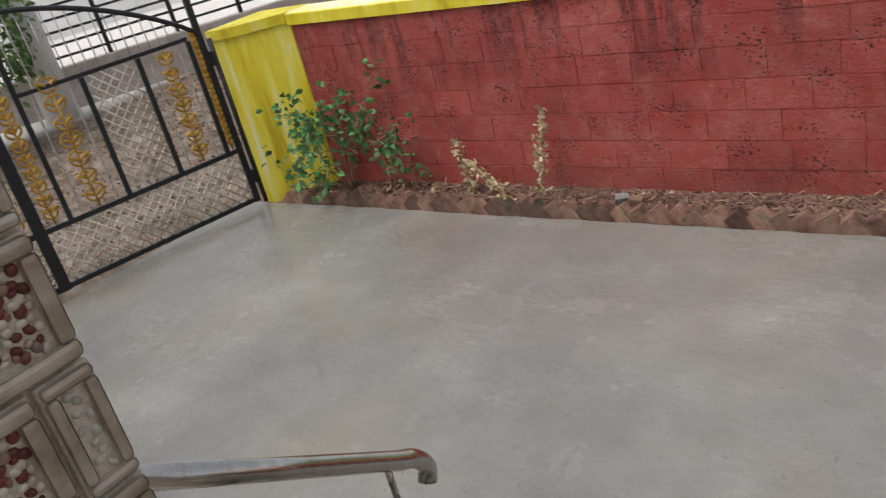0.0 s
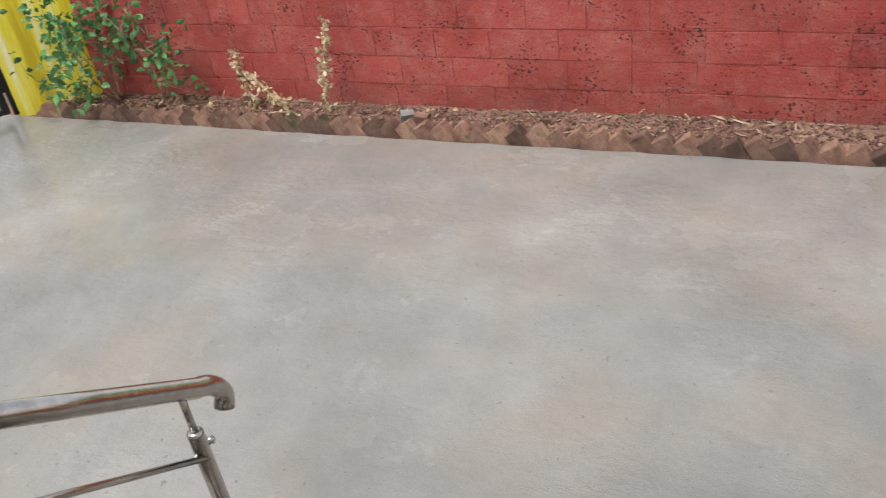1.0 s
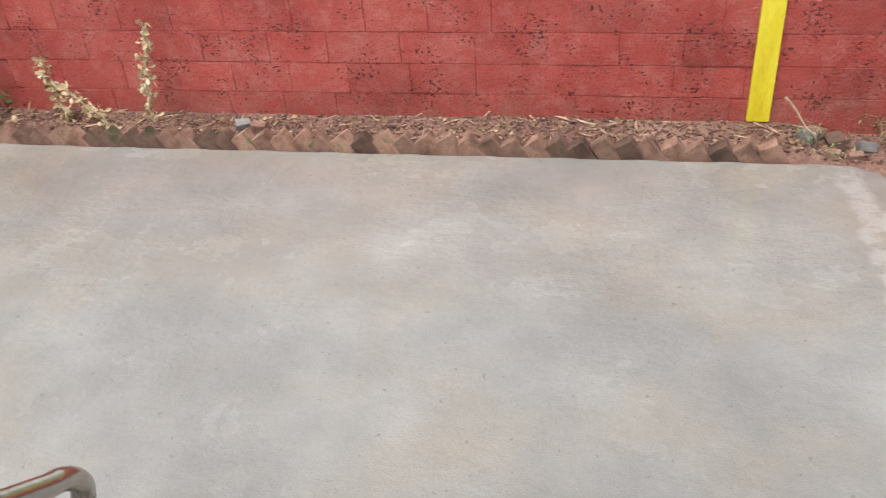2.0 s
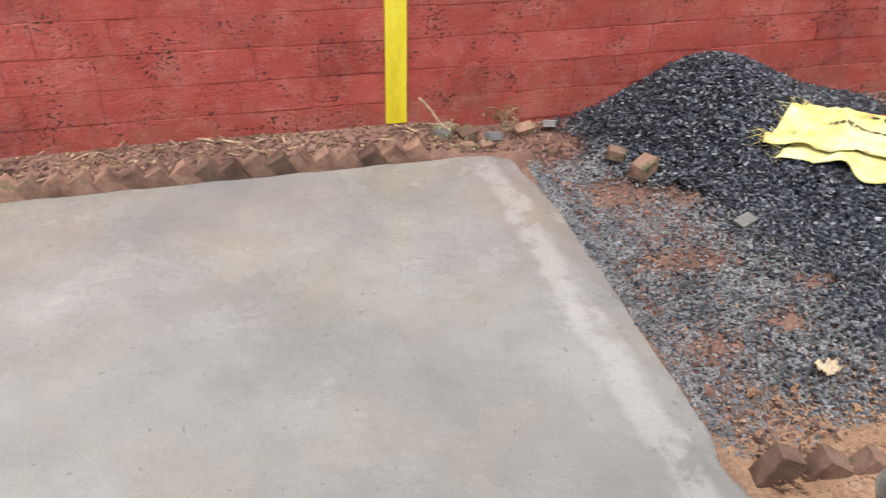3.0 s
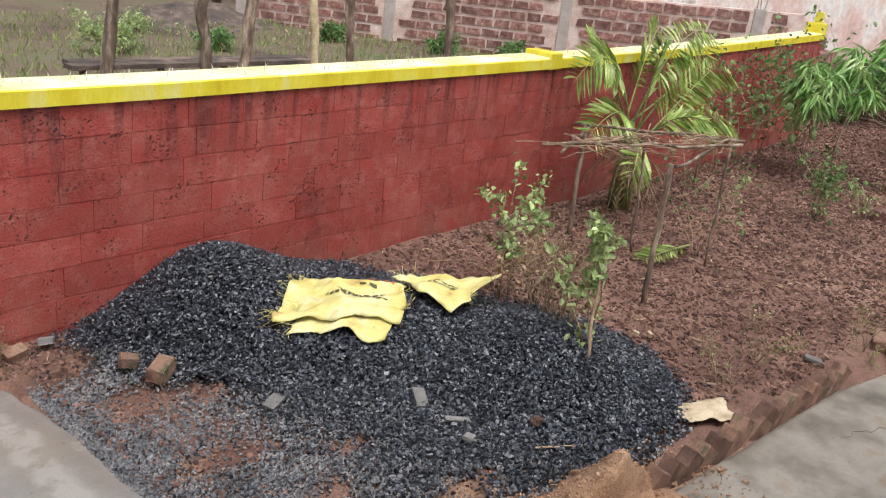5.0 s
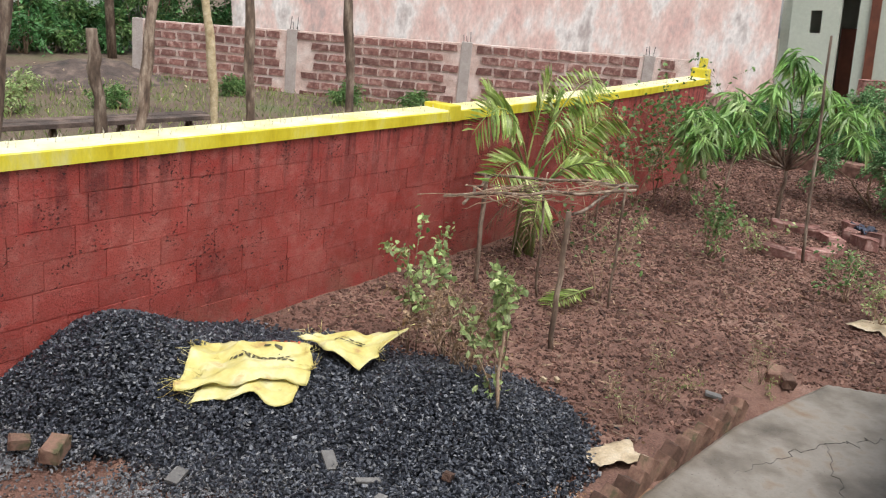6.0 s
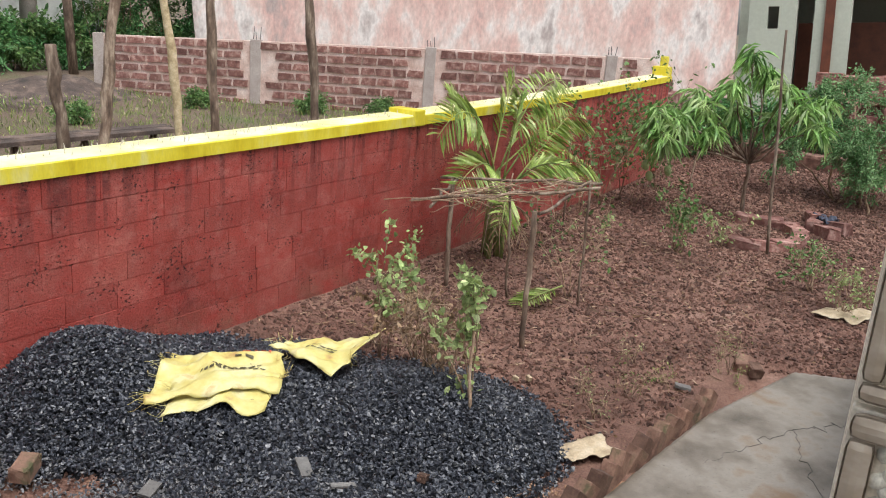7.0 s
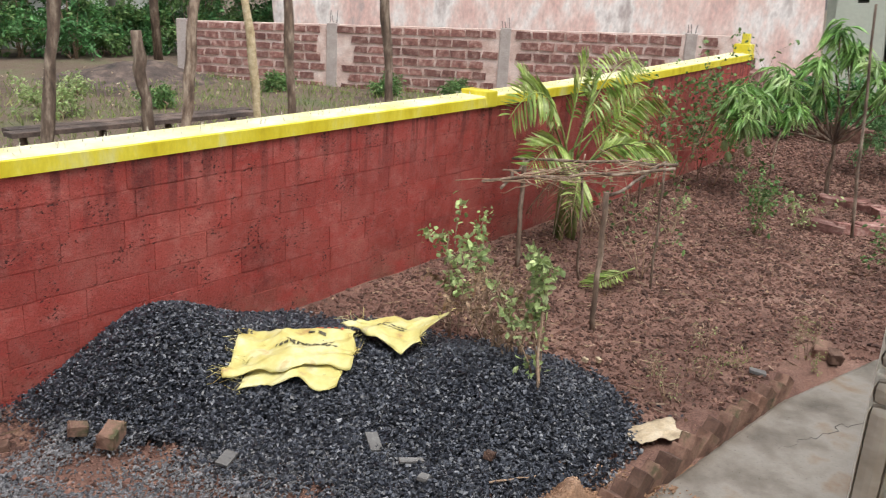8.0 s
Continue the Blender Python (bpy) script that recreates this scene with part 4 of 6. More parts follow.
# ---- gate ----
def gate_leaf(name, at, rz, width, mirror, label):
    root = thing(name, at, label, "gate", "gate leaves", rz)
    s = -1 if mirror else 1
    W = width

    def arch(u):
        return 1.56 + 0.60 * math.sin(min(max(u / W, 0), 1) ** 0.85 * math.pi / 2) if u > 0 else 1.56

    def bar(nm, p, q, r=0.02, mt=M_IRON):
        p, q = (s * p[0], 0, p[1]), (s * q[0], 0, q[1])
        d = Vector(q) - Vector(p)
        m = Matrix.Translation((Vector(p) + Vector(q)) / 2) @ d.to_track_quat("X", "Z").to_matrix().to_4x4()
        return part(nm, box((-d.length / 2, -r * 0.7, -r), (d.length / 2, r * 0.7, r), 0.003, m), mt, root)

    stiles = [(0.0, 1.92), (0.11, 1.53), (0.55, 1.53), (1.01, 1.53), (1.50, arch(1.5)), (W, arch(W))]
    for i, (u, top) in enumerate(stiles):
        bar("stile", (u, 0.05 if i in (0, 5) else 0.56), (u, top), 0.026 if i in (0, 5) else 0.02)
    bar("bottom_rail", (0.026, 0.075), (W - 0.026, 0.075))
    bar("middle_rail", (0.026, 0.54), (W - 0.026, 0.54))
    bar("top_rail", (0.11, 1.55), (1.48, 1.55), 0.016)
    part("arch_rail", pipe([(s * u, 0, arch(u)) for u in np.linspace(0.0, W, 18)], 0.02, 8), M_IRON, root)
    # lattice below and in the middle panel
    for u0, u1, z0, z1, nm in ((0.03, W - 0.03, 0.1, 0.52, "lower_lattice"), (0.58, 0.98, 0.57, 1.53, "middle_lattice")):
        bm = bmesh.new()
        w, h = u1 - u0, z1 - z0
        for sg in (1, -1):
            for k in np.arange(-h, w + h, 0.092):
                t0, t1 = max(0, -k / h), min(1, (w - k) / h)
                if t1 - t0 < 0.05:
                    continue
                pa, pb = (k + h * t0, h * t0), (k + h * t1, h * t1)
                if sg < 0:
                    pa, pb = (w - pa[0], pa[1]), (w - pb[0], pb[1])
                add_pipe(bm, [(s * (u0 + pa[0]), 0.004 * sg, z0 + pa[1]), (s * (u0 + pb[0]), 0.004 * sg, z0 + pb[1])], 0.0068, 5)
        part(nm, bm, M_LATTICE, root, "cream painted diagonal lattice")
    # thin upright rods under the arch
    for u in np.arange(0.16, W - 0.02, 0.085):
        part("arch_rod", pipe([(s * u, 0, 1.56), (s * (u + 0.01), 0, arch(u) - 0.015)], 0.005, 5), M_SILVER, root)

    def ring_rod(u):
        zs = np.arange(0.57, 1.54, 0.008)
        rr = [0.006 + 0.0045 * (0.5 + 0.5 * math.sin(z * 150)) * (1 if (z * 3.1) % 1 < 0.45 else 0) for z in zs]
        part("ringed_rod", pipe([(s * u, 0, z) for z in zs], rr, 6), M_SILVER, root)

    def scrolls(uc, half):
        bm = bmesh.new()
        rg = np.random.default_rng(int(uc * 100))
        z = 0.60
        while z < 1.50:
            for side in (-1, 1):
                R = half * rg.uniform(0.75, 1.0)
                pts = []
                for k in range(16):
                    a = k / 15 * 4.6
                    r = R * (1 - k / 15 * 0.75)
                    pts.append((s * (uc + side * (r * math.sin(a) + 0.1 * half)), 0.004 * side, z + 0.02 + R * 0.9 - r * math.cos(a) * 0.9))
                add_pipe(bm, pts, list(np.linspace(0.011, 0.005, 16)), 6)
                leafp = [(s * (uc + side * half * 0.9 * t), 0.0, z + 0.10 * t * (1 - 0.5 * t) + 0.05) for t in np.linspace(0, 1, 5)]
                add_pipe(bm, leafp, [0.004, 0.014, 0.016, 0.01, 0.003], 6)
            z += half * 1.55
        add_pipe(bm, [(s * uc, 0, 0.57), (s * (uc + 0.012), 0, 0.9), (s * (uc - 0.01), 0, 1.2), (s * uc, 0, 1.52)], 0.009, 6)
        part("gold_scrollwork", bm, M_GOLD, root, "gold painted cast scrollwork")

    for u in (0.20, 0.46, 1.11, 1.40):
        ring_rod(u)
    scrolls(0.33, 0.085)
    scrolls(1.255, 0.095)
    scrolls(0.055, 0.032)
    scrolls(1.615, 0.07)
    return root


ga = math.degrees(math.atan2(3.23 - 4.91, -6.83 + 6.41))
g1 = gate_leaf("gate_leaf", (-6.42, 4.90, 0), ga, 1.73, False, "closed black iron gate leaf with gold scrolls and lattice")
e = (-6.42 + 3.5 * math.cos(radians(ga)), 4.90 + 3.5 * math.sin(radians(ga)))
g2 = gate_leaf("gate_leaf", (e[0], e[1], 0), ga, 1.73, True, "second black iron gate leaf with gold scrolls and lattice")
part("hinge", box((-0.06, -0.03, 1.28), (-0.02, 0.03, 1.40), 0.004), M_IRON, g1)
part("hinge", box((-0.06, -0.03, 0.22), (-0.02, 0.03, 0.34), 0.004), M_IRON, g1)
part("hinge_post", pipe([(-0.075, 0.0, 0.02), (-0.075, 0, 1.5)], 0.022, 8), M_IRON, g1, "rusty hinge post")


# ---- sacks and loose things on the gravel ----
def surf_z(x, y):
    return float(max(gravel_h(np.float64(x), np.float64(y)), ground_h(np.float64(x), np.float64(y))))


def sack(name, corners, label, seed, lift, fold=0.03, n=34):
    """An empty woven sack lying in folds over the stones: corners in order, z lift for each corner."""
    rg = np.random.default_rng(seed)
    root = thing(name, (corners[0][0], corners[0][1], 0), label, "sack", "empty sacks")
    c = [np.array(q, float) for q in corners]

    def crease(q):
        """A straight ridge with flat flanks."""
        return max(0.0, 1 - abs(q) * 5.5)

    def point(u, v, up):
        p = (c[0] * (1 - u) + c[1] * u) * (1 - v) + (c[3] * (1 - u) + c[2] * u) * v
        ed = Vector((u * 2.3, v * 2.3, seed * 7.7))
        x, y = p[0] + 0.075 * noise.noise(ed * 1.3), p[1] + 0.075 * noise.noise(ed * 1.3 + Vector((9, 4, 2)))
        z = surf_z(x, y) + 0.02
        z += fold * (1.1 * crease(u - 0.45 + 0.35 * (v - 0.5)) + 0.9 * crease(v - 0.62 - 0.25 * u) + 0.8 * crease(u + v - 0.55) + 0.6 * crease(u - v - 0.3) + 0.35 * noise.noise(Vector((x * 5, y * 5, seed))))
        z += 0.03 * (0.4 - abs(noise.noise(Vector((x * 8 + y * 4, y * 8, seed * 3.1))))) + 0.014 * (0.4 - abs(noise.noise(Vector((x * 21, y * 17, seed))))) + 0.05 * math.exp(-((v - 0.1) * 9) ** 2) * fold / 0.035 * (0.6 + 0.4 * math.sin(u * 7 + seed))
        return x, y, z + p[2] + up

    v, f = [], []
    for i in range(n):
        for j in range(n):
            v.append(point(i / (n - 1), j / (n - 1), 0.012))
    for i in range(n - 1):
        for j in range(n - 1):
            a = i * n + j
            f.append((a, a + n, a + n + 1, a + 1))
    top = raw("sack_cloth", v, f, M_SACK, root, smooth=True)
    top.matrix_parent_inverse = root.matrix_world.inverted()
    s = top.modifiers.new("thickness", "SOLIDIFY")
    s.thickness, s.offset = 0.006, -1
    # frayed threads along the open edge
    bm = bmesh.new()
    for k in range(46):
        u, vv = (0.0, rg.uniform(0, 1)) if k % 3 else (1.0, rg.uniform(0.2, 0.8))
        p = np.array(point(u, vv, 0.01))
        q = p + rg.normal(0, 0.035, 3) + np.array([-0.045 if u == 0 else 0.04, 0.02, 0.02])
        add_pipe(bm, [tuple(p), tuple((p + q) / 2 + rg.normal(0, 0.012, 3)), tuple(q)], 0.0014, 4)
    fr = part("frayed_edge", bm, M_SACK, root, kind="stuff")
    fr.matrix_parent_inverse = root.matrix_world.inverted()
    return root, point


def print_bars(root, point, rows, name):
    """Lines of print that cannot be read, as short bars that lie on the cloth."""
    for (u0, u1, v0, height, gap, mt) in rows:
        bm = bmesh.new()
        rg = np.random.default_rng(int(u0 * 100))
        v = v0
        while u0 < u1:
            w = rg.uniform(0.018, 0.045)
            q = []
            for du, dv in ((0, 0), (w, 0), (w, height), (0, height)):
                x, y, z = point(u0 + du, v0 + dv + 0.01 * rg.normal(), 0.0185)
                q.append(bm.verts.new((x, y, z)))
            bm.faces.new(q)
            u0 += w + gap
        o = part(name, bm, mt, root)
        o.matrix_parent_inverse = root.matrix_world.inverted()
        s = o.modifiers.new("thickness", "SOLIDIFY")
        s.thickness, s.offset = 0.002, 1


r, pt = sack("cement_sack", [(1.93, 4.48, 0.0), (2.50, 4.02, 0.0), (2.90, 4.36, 0.0), (2.42, 4.84, -0.02)], "empty yellow woven sack lying crumpled on black gravel", 1, 0.05, 0.035)
print_bars(r, pt, [(0.34, 0.85, 0.40, 0.035, 0.014, M_INK), (0.46, 0.8, 0.48, 0.03, 0.016, M_INK), (0.66, 0.84, 0.80, 0.05, 0.02, M_REDINK), (0.62, 0.72, 0.70, 0.02, 0.02, M_INK)], "print_bars")
r, pt = sack("cement_sack", [(1.93, 4.36, -0.012), (2.36, 3.99, -0.014), (2.70, 4.18, -0.014), (2.35, 4.6, -0.012)], "yellow woven sack folded under the other sack", 3, 0.0, 0.02, 24)
r, pt = sack("cement_sack", [(2.90, 4.50, 0.02), (2.92, 3.98, 0.0), (3.52, 4.02, 0.22), (3.18, 4.46, 0.03)], "small yellow woven sack with one corner standing up", 2, 0.05, 0.03)
print_bars(r, pt, [(0.4, 0.7, 0.40, 0.045, 0.018, M_INK), (0.42, 0.66, 0.52, 0.035, 0.018, M_INK)], "print_bars")


def loose(name, at, size, rot, material, label, category, seed=0, group=""):
    rg = np.random.default_rng(seed)
    bm = box([-s / 2 for s in size], [s / 2 for s in size], min(size) * 0.12)
    for v in bm.verts:
        v.co += Vector(rg.normal(0, min(size) * 0.05, 3))
    o = link(name, bm, material)
    o.matrix_world = pose(at[0], at[1], surf_z(at[0], at[1]) + size[2] * 0.42 + at[2], *rot)
    return tagged(o, label, category, group)


loose("loose_brick", (1.27, 4.55, 0.02), (0.15, 0.10, 0.085), (4, -6, 35), M_BRICK, "broken half of a red-brown brick on the soil", "brick", 3, "loose bricks")
loose("loose_brick", (1.19, 4.74, 0.02), (0.095, 0.07, 0.06), (8, 10, -25), M_BRICK, "small chip of red brick lying on gravel", "brick", 4, "loose bricks")
loose("stone_chip", (1.57, 3.99, 0.01), (0.11, 0.07, 0.015), (6, -8, 20), M_SLATE, "flat grey stone chip lying on gravel", "stone", 5, "stone chips")
loose("stone_chip", (2.17, 3.52, 0.015), (0.07, 0.14, 0.014), (14, 8, -30), M_SLATE, "pointed flat grey stone chip on gravel", "stone", 6, "stone chips")
loose("stone_chip", (2.17, 3.26, 0.01), (0.13, 0.035, 0.014), (4, 6, -35), M_SLATE, "narrow grey stone splinter on gravel", "stone", 7, "stone chips")
loose("stone_chip", (2.10, 3.12, 0.01), (0.06, 0.05, 0.02), (4, 6, 15), M_SLATE, "small grey stone chip on gravel", "stone", 8, "stone chips")
loose("brick_chip", (2.46, 2.97, 0.01), (0.06, 0.05, 0.04), (4, 20, 15), M_BRICK, "small orange brick chip on gravel", "brick", 9)
for k, (x, y, s) in enumerate(((0.30, 5.2, 0.13), (0.46, 5.24, 0.16), (0.42, 5.1, 0.10), (0.62, 5.22, 0.12), (0.55, 5.12, 0.09), (0.82, 5.25, 0.14), (1.0, 5.28, 0.1), (0.9, 4.95, 0.09), (0.36, 5.3, 0.12))):
    loose("rubble_piece", (x, y, 0.0), (s * 0.8, s * 0.55, s * 0.4), (RNG.normal(0, 12), RNG.normal(0, 12), RNG.uniform(0, 180)), M_BRICK if k % 3 else M_SLATE,
          "broken masonry rubble at the foot of the wall", "rubble", k, "rubble by the wall")
for k, (x, y) in enumerate(((-2.88, 5.17), (-3.0, 5.19))):
    loose("bed_stone", (x, y, 0.0), (0.09, 0.07, 0.06), (10 * k, 8, 30 * k), M_SLATE if k else M_BRICK, "small stone on the soil of the bed", "stone", 20 + k, "bed stones")
for k, (x, y, s, h) in enumerate(((5.40, 2.08, 0.16, 0.09), (5.36, 1.98, 0.12, 0.08), (4.1, 3.2, 0.04, 0.03), (4.02, 3.26, 0.04, 0.03), (4.75, 2.32, 0.11, 0.02))):
    loose("loose_brick" if k < 2 else "pale_stone", (x, y, 0.01), (s, s * 0.7, h), (5, -7, 25 * k + 10), M_BRICK if k < 2 else M_SLATE if k == 4 else M_PAPER, "broken brick at the pavement corner" if k < 2 else "flat grey stone chip on the garden soil" if k == 4 else "pale stone on the garden soil",
          "brick" if k < 2 else "stone", 30 + k, "loose bricks" if k < 2 else "pale stones")


def crumpled(name, at, sx, sy, rz, material, label, category, seed, amount=0.03):
    n = 16
    v, f = [], []
    for i in range(n):
        for j in range(n):
            u, w = i / (n - 1) - 0.5, j / (n - 1) - 0.5
            k = 1 + 0.18 * math.sin(5 * w + seed) * (1 if u > 0 else -1) + 0.12 * noise.noise(Vector((u * 3, w * 3, seed)))
            v.append((u * sx * k, w * sy * k, amount * (0.6 + noise.noise(Vector((u * 4, w * 4, seed + 3))) + 0.5 * noise.noise(Vector((u * 11, w * 11, seed))))))
    for i in range(n - 1):
        for j in range(n - 1):
            a = i * n + j
            f.append((a, a + n, a + n + 1, a + 1))
    o = raw(name, v, f, material, smooth=True)
    s = o.modifiers.new("thickness", "SOLIDIFY")
    s.thickness = 0.003
    o.matrix_world = pose(at[0], at[1], surf_z(at[0], at[1]) + at[2], 0, 0, rz)
    return tagged(o, label, category)


crumpled("plastic_sheet", (3.43, 2.47, 0.016), 0.34, 0.20, -30, M_PAPER, "crumpled cream plastic sheet lying on the soil", "litter", 5, 0.018)
crumpled("paper_scrap", (1.31, 2.93, 0.02), 0.09, 0.07, 10, M_PAPER, "crumpled white scrap of paper on gravel", "litter", 8, 0.03)
crumpled("paper_scrap", (7.4, 1.62, 0.02), 0.5, 0.35, -20, M_PAPER, "cream sheet lying under a small shrub", "litter", 9, 0.02)
crumpled("blue_rag", (11.1, 2.45, 0.10), 0.28, 0.25, 30, M_CLOTH, "dark blue rag lying on a brick", "rag", 11, 0.09)


# ---- sticks, canopy and plants ----
def stick(name, a, b, r, label, category="stick", group="", seed=0, material=None, taper=0.7, n=7):
    rg = np.random.default_rng(seed)
    p = wobble(a, b, n, 0.012 * r / 0.015, rg)
    return tagged(link(name, pipe(p, list(np.linspace(r, r * taper, n)), 8), material or M_WOOD), label, category, group)


def gpt(x, y, dz=-0.03):
    return (x, y, surf_z(x, y) + dz)


canopy_legs = (((5.47, 4.77), (5.42, 4.75, 0.98)), ((5.61, 4.19), (5.50, 4.22, 1.0)), ((4.61, 3.52), (4.66, 3.56, 1.03)), ((5.86, 3.63), (5.80, 3.62, 1.06)))
cp = thing("twig_canopy", (5.3, 4.1, 0), "low shade canopy of sticks with a mat of dry twigs", "canopy")
for k, (a, b) in enumerate(canopy_legs):
    rg = np.random.default_rng(k)
    o = part("leg", pipe(wobble(gpt(*a, -0.05), b, 8, 0.03 if k == 1 else 0.008, rg), 0.012 if k in (1, 3) else 0.022, 8), M_WOOD, cp)
    o.matrix_parent_inverse = cp.matrix_world.inverted()
rg = np.random.default_rng(5)
for (p, q) in (((4.60, 4.62, 0.93), (5.6, 3.45, 1.10)), ((5.38, 4.85, 0.98), (5.9, 3.55, 1.08)), ((4.55, 4.4, 0.92), (5.55, 4.75, 0.98)), ((4.6, 3.5, 1.03), (5.9, 3.66, 1.08))):
    o = part("cross_branch", pipe(wobble(p, q, 8, 0.02, rg), 0.013, 7), M_WOOD, cp)
    o.matrix_parent_inverse = cp.matrix_world.inverted()
bm = bmesh.new()
for k in range(85):
    t = rg.uniform(0, 1)
    c = np.array([4.72, 4.45, 0.95]) * (1 - t) + np.array([5.65, 3.62, 1.09]) * t + rg.normal(0, (0.13, 0.13, 0.03))
    d = np.array([0.62, -0.6, 0.08]) * rg.uniform(0.6, 1.1) if k % 3 else rg.normal(0, (0.5, 0.5, 0.12))
    L = rg.uniform(0.12, 0.34)
    add_pipe(bm, wobble(c - d * L, c + d * L + np.array([0, 0, rg.normal(-0.02, 0.04)]), 5, 0.015, rg), list(np.linspace(rg.uniform(0.004, 0.008), 0.002, 5)), 4)
o = part("twig_mat", bm, M_TWIG, cp, kind="stuff")
o.matrix_parent_inverse = cp.matrix_world.inverted()

stick("garden_pole", gpt(9.02, 2.71, -0.1), (8.98, 2.93, 2.45), 0.019, "tall thin upright bamboo pole in the garden", "pole", seed=3)
stick("garden_stick", gpt(11.65, 4.48, -0.1), (11.7, 4.4, 0.92), 0.016, "short leaning stick in the garden", seed=4)
stick("fallen_twig", (2.30, 2.86, surf_z(2.3, 2.86) + 0.012), (2.52, 2.72, surf_z(2.52, 2.72) + 0.012), 0.006, "dry twig lying on the gravel", "twig", seed=5, material=M_TWIG)
stick("fallen_twig", (0.16, 5.22, 0.28), (0.34, 5.13, 0.06), 0.008, "pale dry twig leaning at the wall's foot", "twig", seed=6, material=M_TWIG)
stick("plant_stake", gpt(3.13, 3.10), (3.24, 3.20, 0.72), 0.011, "thin stake tied to a rose plant", "stake", seed=7, material=M_TWIG)


def shrub(name, at, height, spread, stems, leaves, leaf_size, material, label, category="shrub", seed=0, group="", bare=0.15, width=0.9, droop=0.25, lean=(0, 0), stem_mat=None, dead=0, stem_r=0.006, depth=2, reach=1.0):
    """Crooked branching stems with leaves along them."""
    rg = np.random.default_rng(seed)
    root = thing(name, (at[0], at[1], surf_z(at[0], at[1]) - 0.02), label, category, group)
    bm = bmesh.new()
    tips, ways = [], []

    def grow(p, d, length, r, depth, fork=0.75):
        k = 6
        pts = [p]
        for i in range(k):
            d = d + rg.normal(0, 0.16, 3) + np.array([0, 0, 0.03])
            d = d / np.linalg.norm(d)
            p = p + d * length / k
            pts.append(p)
            if depth and i > 1 and rg.uniform() < 0.75:
                side = rg.normal(0, 1, 3) + d * 0.7 + np.array([0, 0, 0.25])
                grow(p, side / np.linalg.norm(side), length * rg.uniform(0.35, 0.6) * reach, r * 0.6, depth - 1)
            tips.append(p)
            ways.append(d)
        add_pipe(bm, [tuple(q) for q in pts], list(np.linspace(r, r * 0.45, k + 1)), 5)

    for s in range(stems):
        a = rg.uniform(0, 6.28)
        out = rg.uniform(0.3, 1.0) * spread / max(height, 0.01)
        d = np.array([math.cos(a) * out + lean[0], math.sin(a) * out + lean[1], 1.0])
        grow(np.array([rg.normal(0, 0.02), rg.normal(0, 0.02), 0.0]), d / np.linalg.norm(d), height * rg.uniform(0.7, 1.0), stem_r, depth)
    part("stem_work", bm, stem_mat or M_TWIG, root)
    tips, ways = np.array(tips), np.array(ways)
    okh = tips[:, 2] > height * bare
    tips, ways = tips[okh], ways[okh]
    if leaves and len(tips):
        i = rg.integers(0, len(tips), leaves)
        w = ways[i] * 0.5 + rg.normal(0, 0.8, (leaves, 3)) + np.array([0, 0, 0.05])
        leaf_cloud("foliage", tips[i] + rg.normal(0, leaf_size * 0.45, (leaves, 3)), w, rg.uniform(0.6, 1.25, leaves) * leaf_size, material, root, width, rg, droop=droop)
        if dead:
            i = rg.integers(0, len(tips), dead)
            leaf_cloud("dry_foliage", tips[i] * np.array([1, 1, 0.6]), rg.normal(0, 1, (dead, 3)) - np.array([0, 0, 0.5]), rg.uniform(0.6, 1.2, dead) * leaf_size, M_DRYLEAF, root, width * 0.7, rg)
    return root


# bed by the gate
shrub("rose_bush", (-5.56, 5.25), 0.80, 0.40, 6, 620, 0.075, M_LEAFDARK, "green rose bush beside the yellow gate pier", "rose bush", 11, "bed plants", 0.2, lean=(-0.12, -0.1), dead=8)
shrub("rose_bush", (-5.10, 5.26), 0.74, 0.34, 4, 300, 0.068, M_LEAFDARK, "thin green rose bush before the red wall", "rose bush", 12, "bed plants", 0.2, lean=(0.1, -0.05), dead=16)
shrub("bed_weed", (-5.95, 5.2), 0.16, 0.2, 5, 70, 0.05, M_LEAF, "low green weed in the bed", "weed", 13, "bed plants", 0.0)


def dry_stalk(name, pts, label, seed):
    rg = np.random.default_rng(seed)
    root = thing(name, pts[0], label, "dry plant", "dry stalks")
    p0 = np.array(pts[0])
    path = []
    for a, b in zip(pts, pts[1:]):
        path += [np.array(q) - p0 for q in wobble(a, b, 6, 0.01, rg)]
    part("stalk", pipe([tuple(q) for q in path], list(np.linspace(0.010, 0.005, len(path))), 6), M_STRAW, root)
    n = 150
    i = rg.integers(1, len(path), n)
    leaf_cloud("curled_foliage", np.array(path)[i] + rg.normal(0, 0.016, (n, 3)), rg.normal(0, 1, (n, 3)) - np.array([0, 0, 0.4]), rg.uniform(0.025, 0.055, n), M_STRAW, root, 0.8, rg)
    return root


dry_stalk("dry_stalk", [(-3.64, 5.22, 0.03), (-3.60, 5.24, 0.35), (-3.53, 5.24, 0.68)], "upright withered pale stalk before the red wall", 21)
dry_stalk("dry_stalk", [(-4.22, 5.20, 0.03), (-4.28, 5.22, 0.30), (-4.30, 5.23, 0.46)], "withered stalk before the red wall", 22)
dry_stalk("dry_stalk", [(-4.26, 5.21, 0.34), (-4.05, 5.19, 0.18), (-3.85, 5.13, 0.07)], "withered stalk bent down to the bricks", 23)
n = 40
tagged(leaf_cloud("fallen_leaves", np.stack([RNG.uniform(-5.3, -4.6, n), RNG.uniform(5.1, 5.35, n), RNG.uniform(0.05, 0.09, n)], 1), RNG.normal(0, 1, (n, 3)) * (1, 1, 0.4), RNG.uniform(0.04, 0.085, n), M_DRYLEAF, None),
       "orange dry leaves fallen in the bed", "leaf litter", kind="stuff")

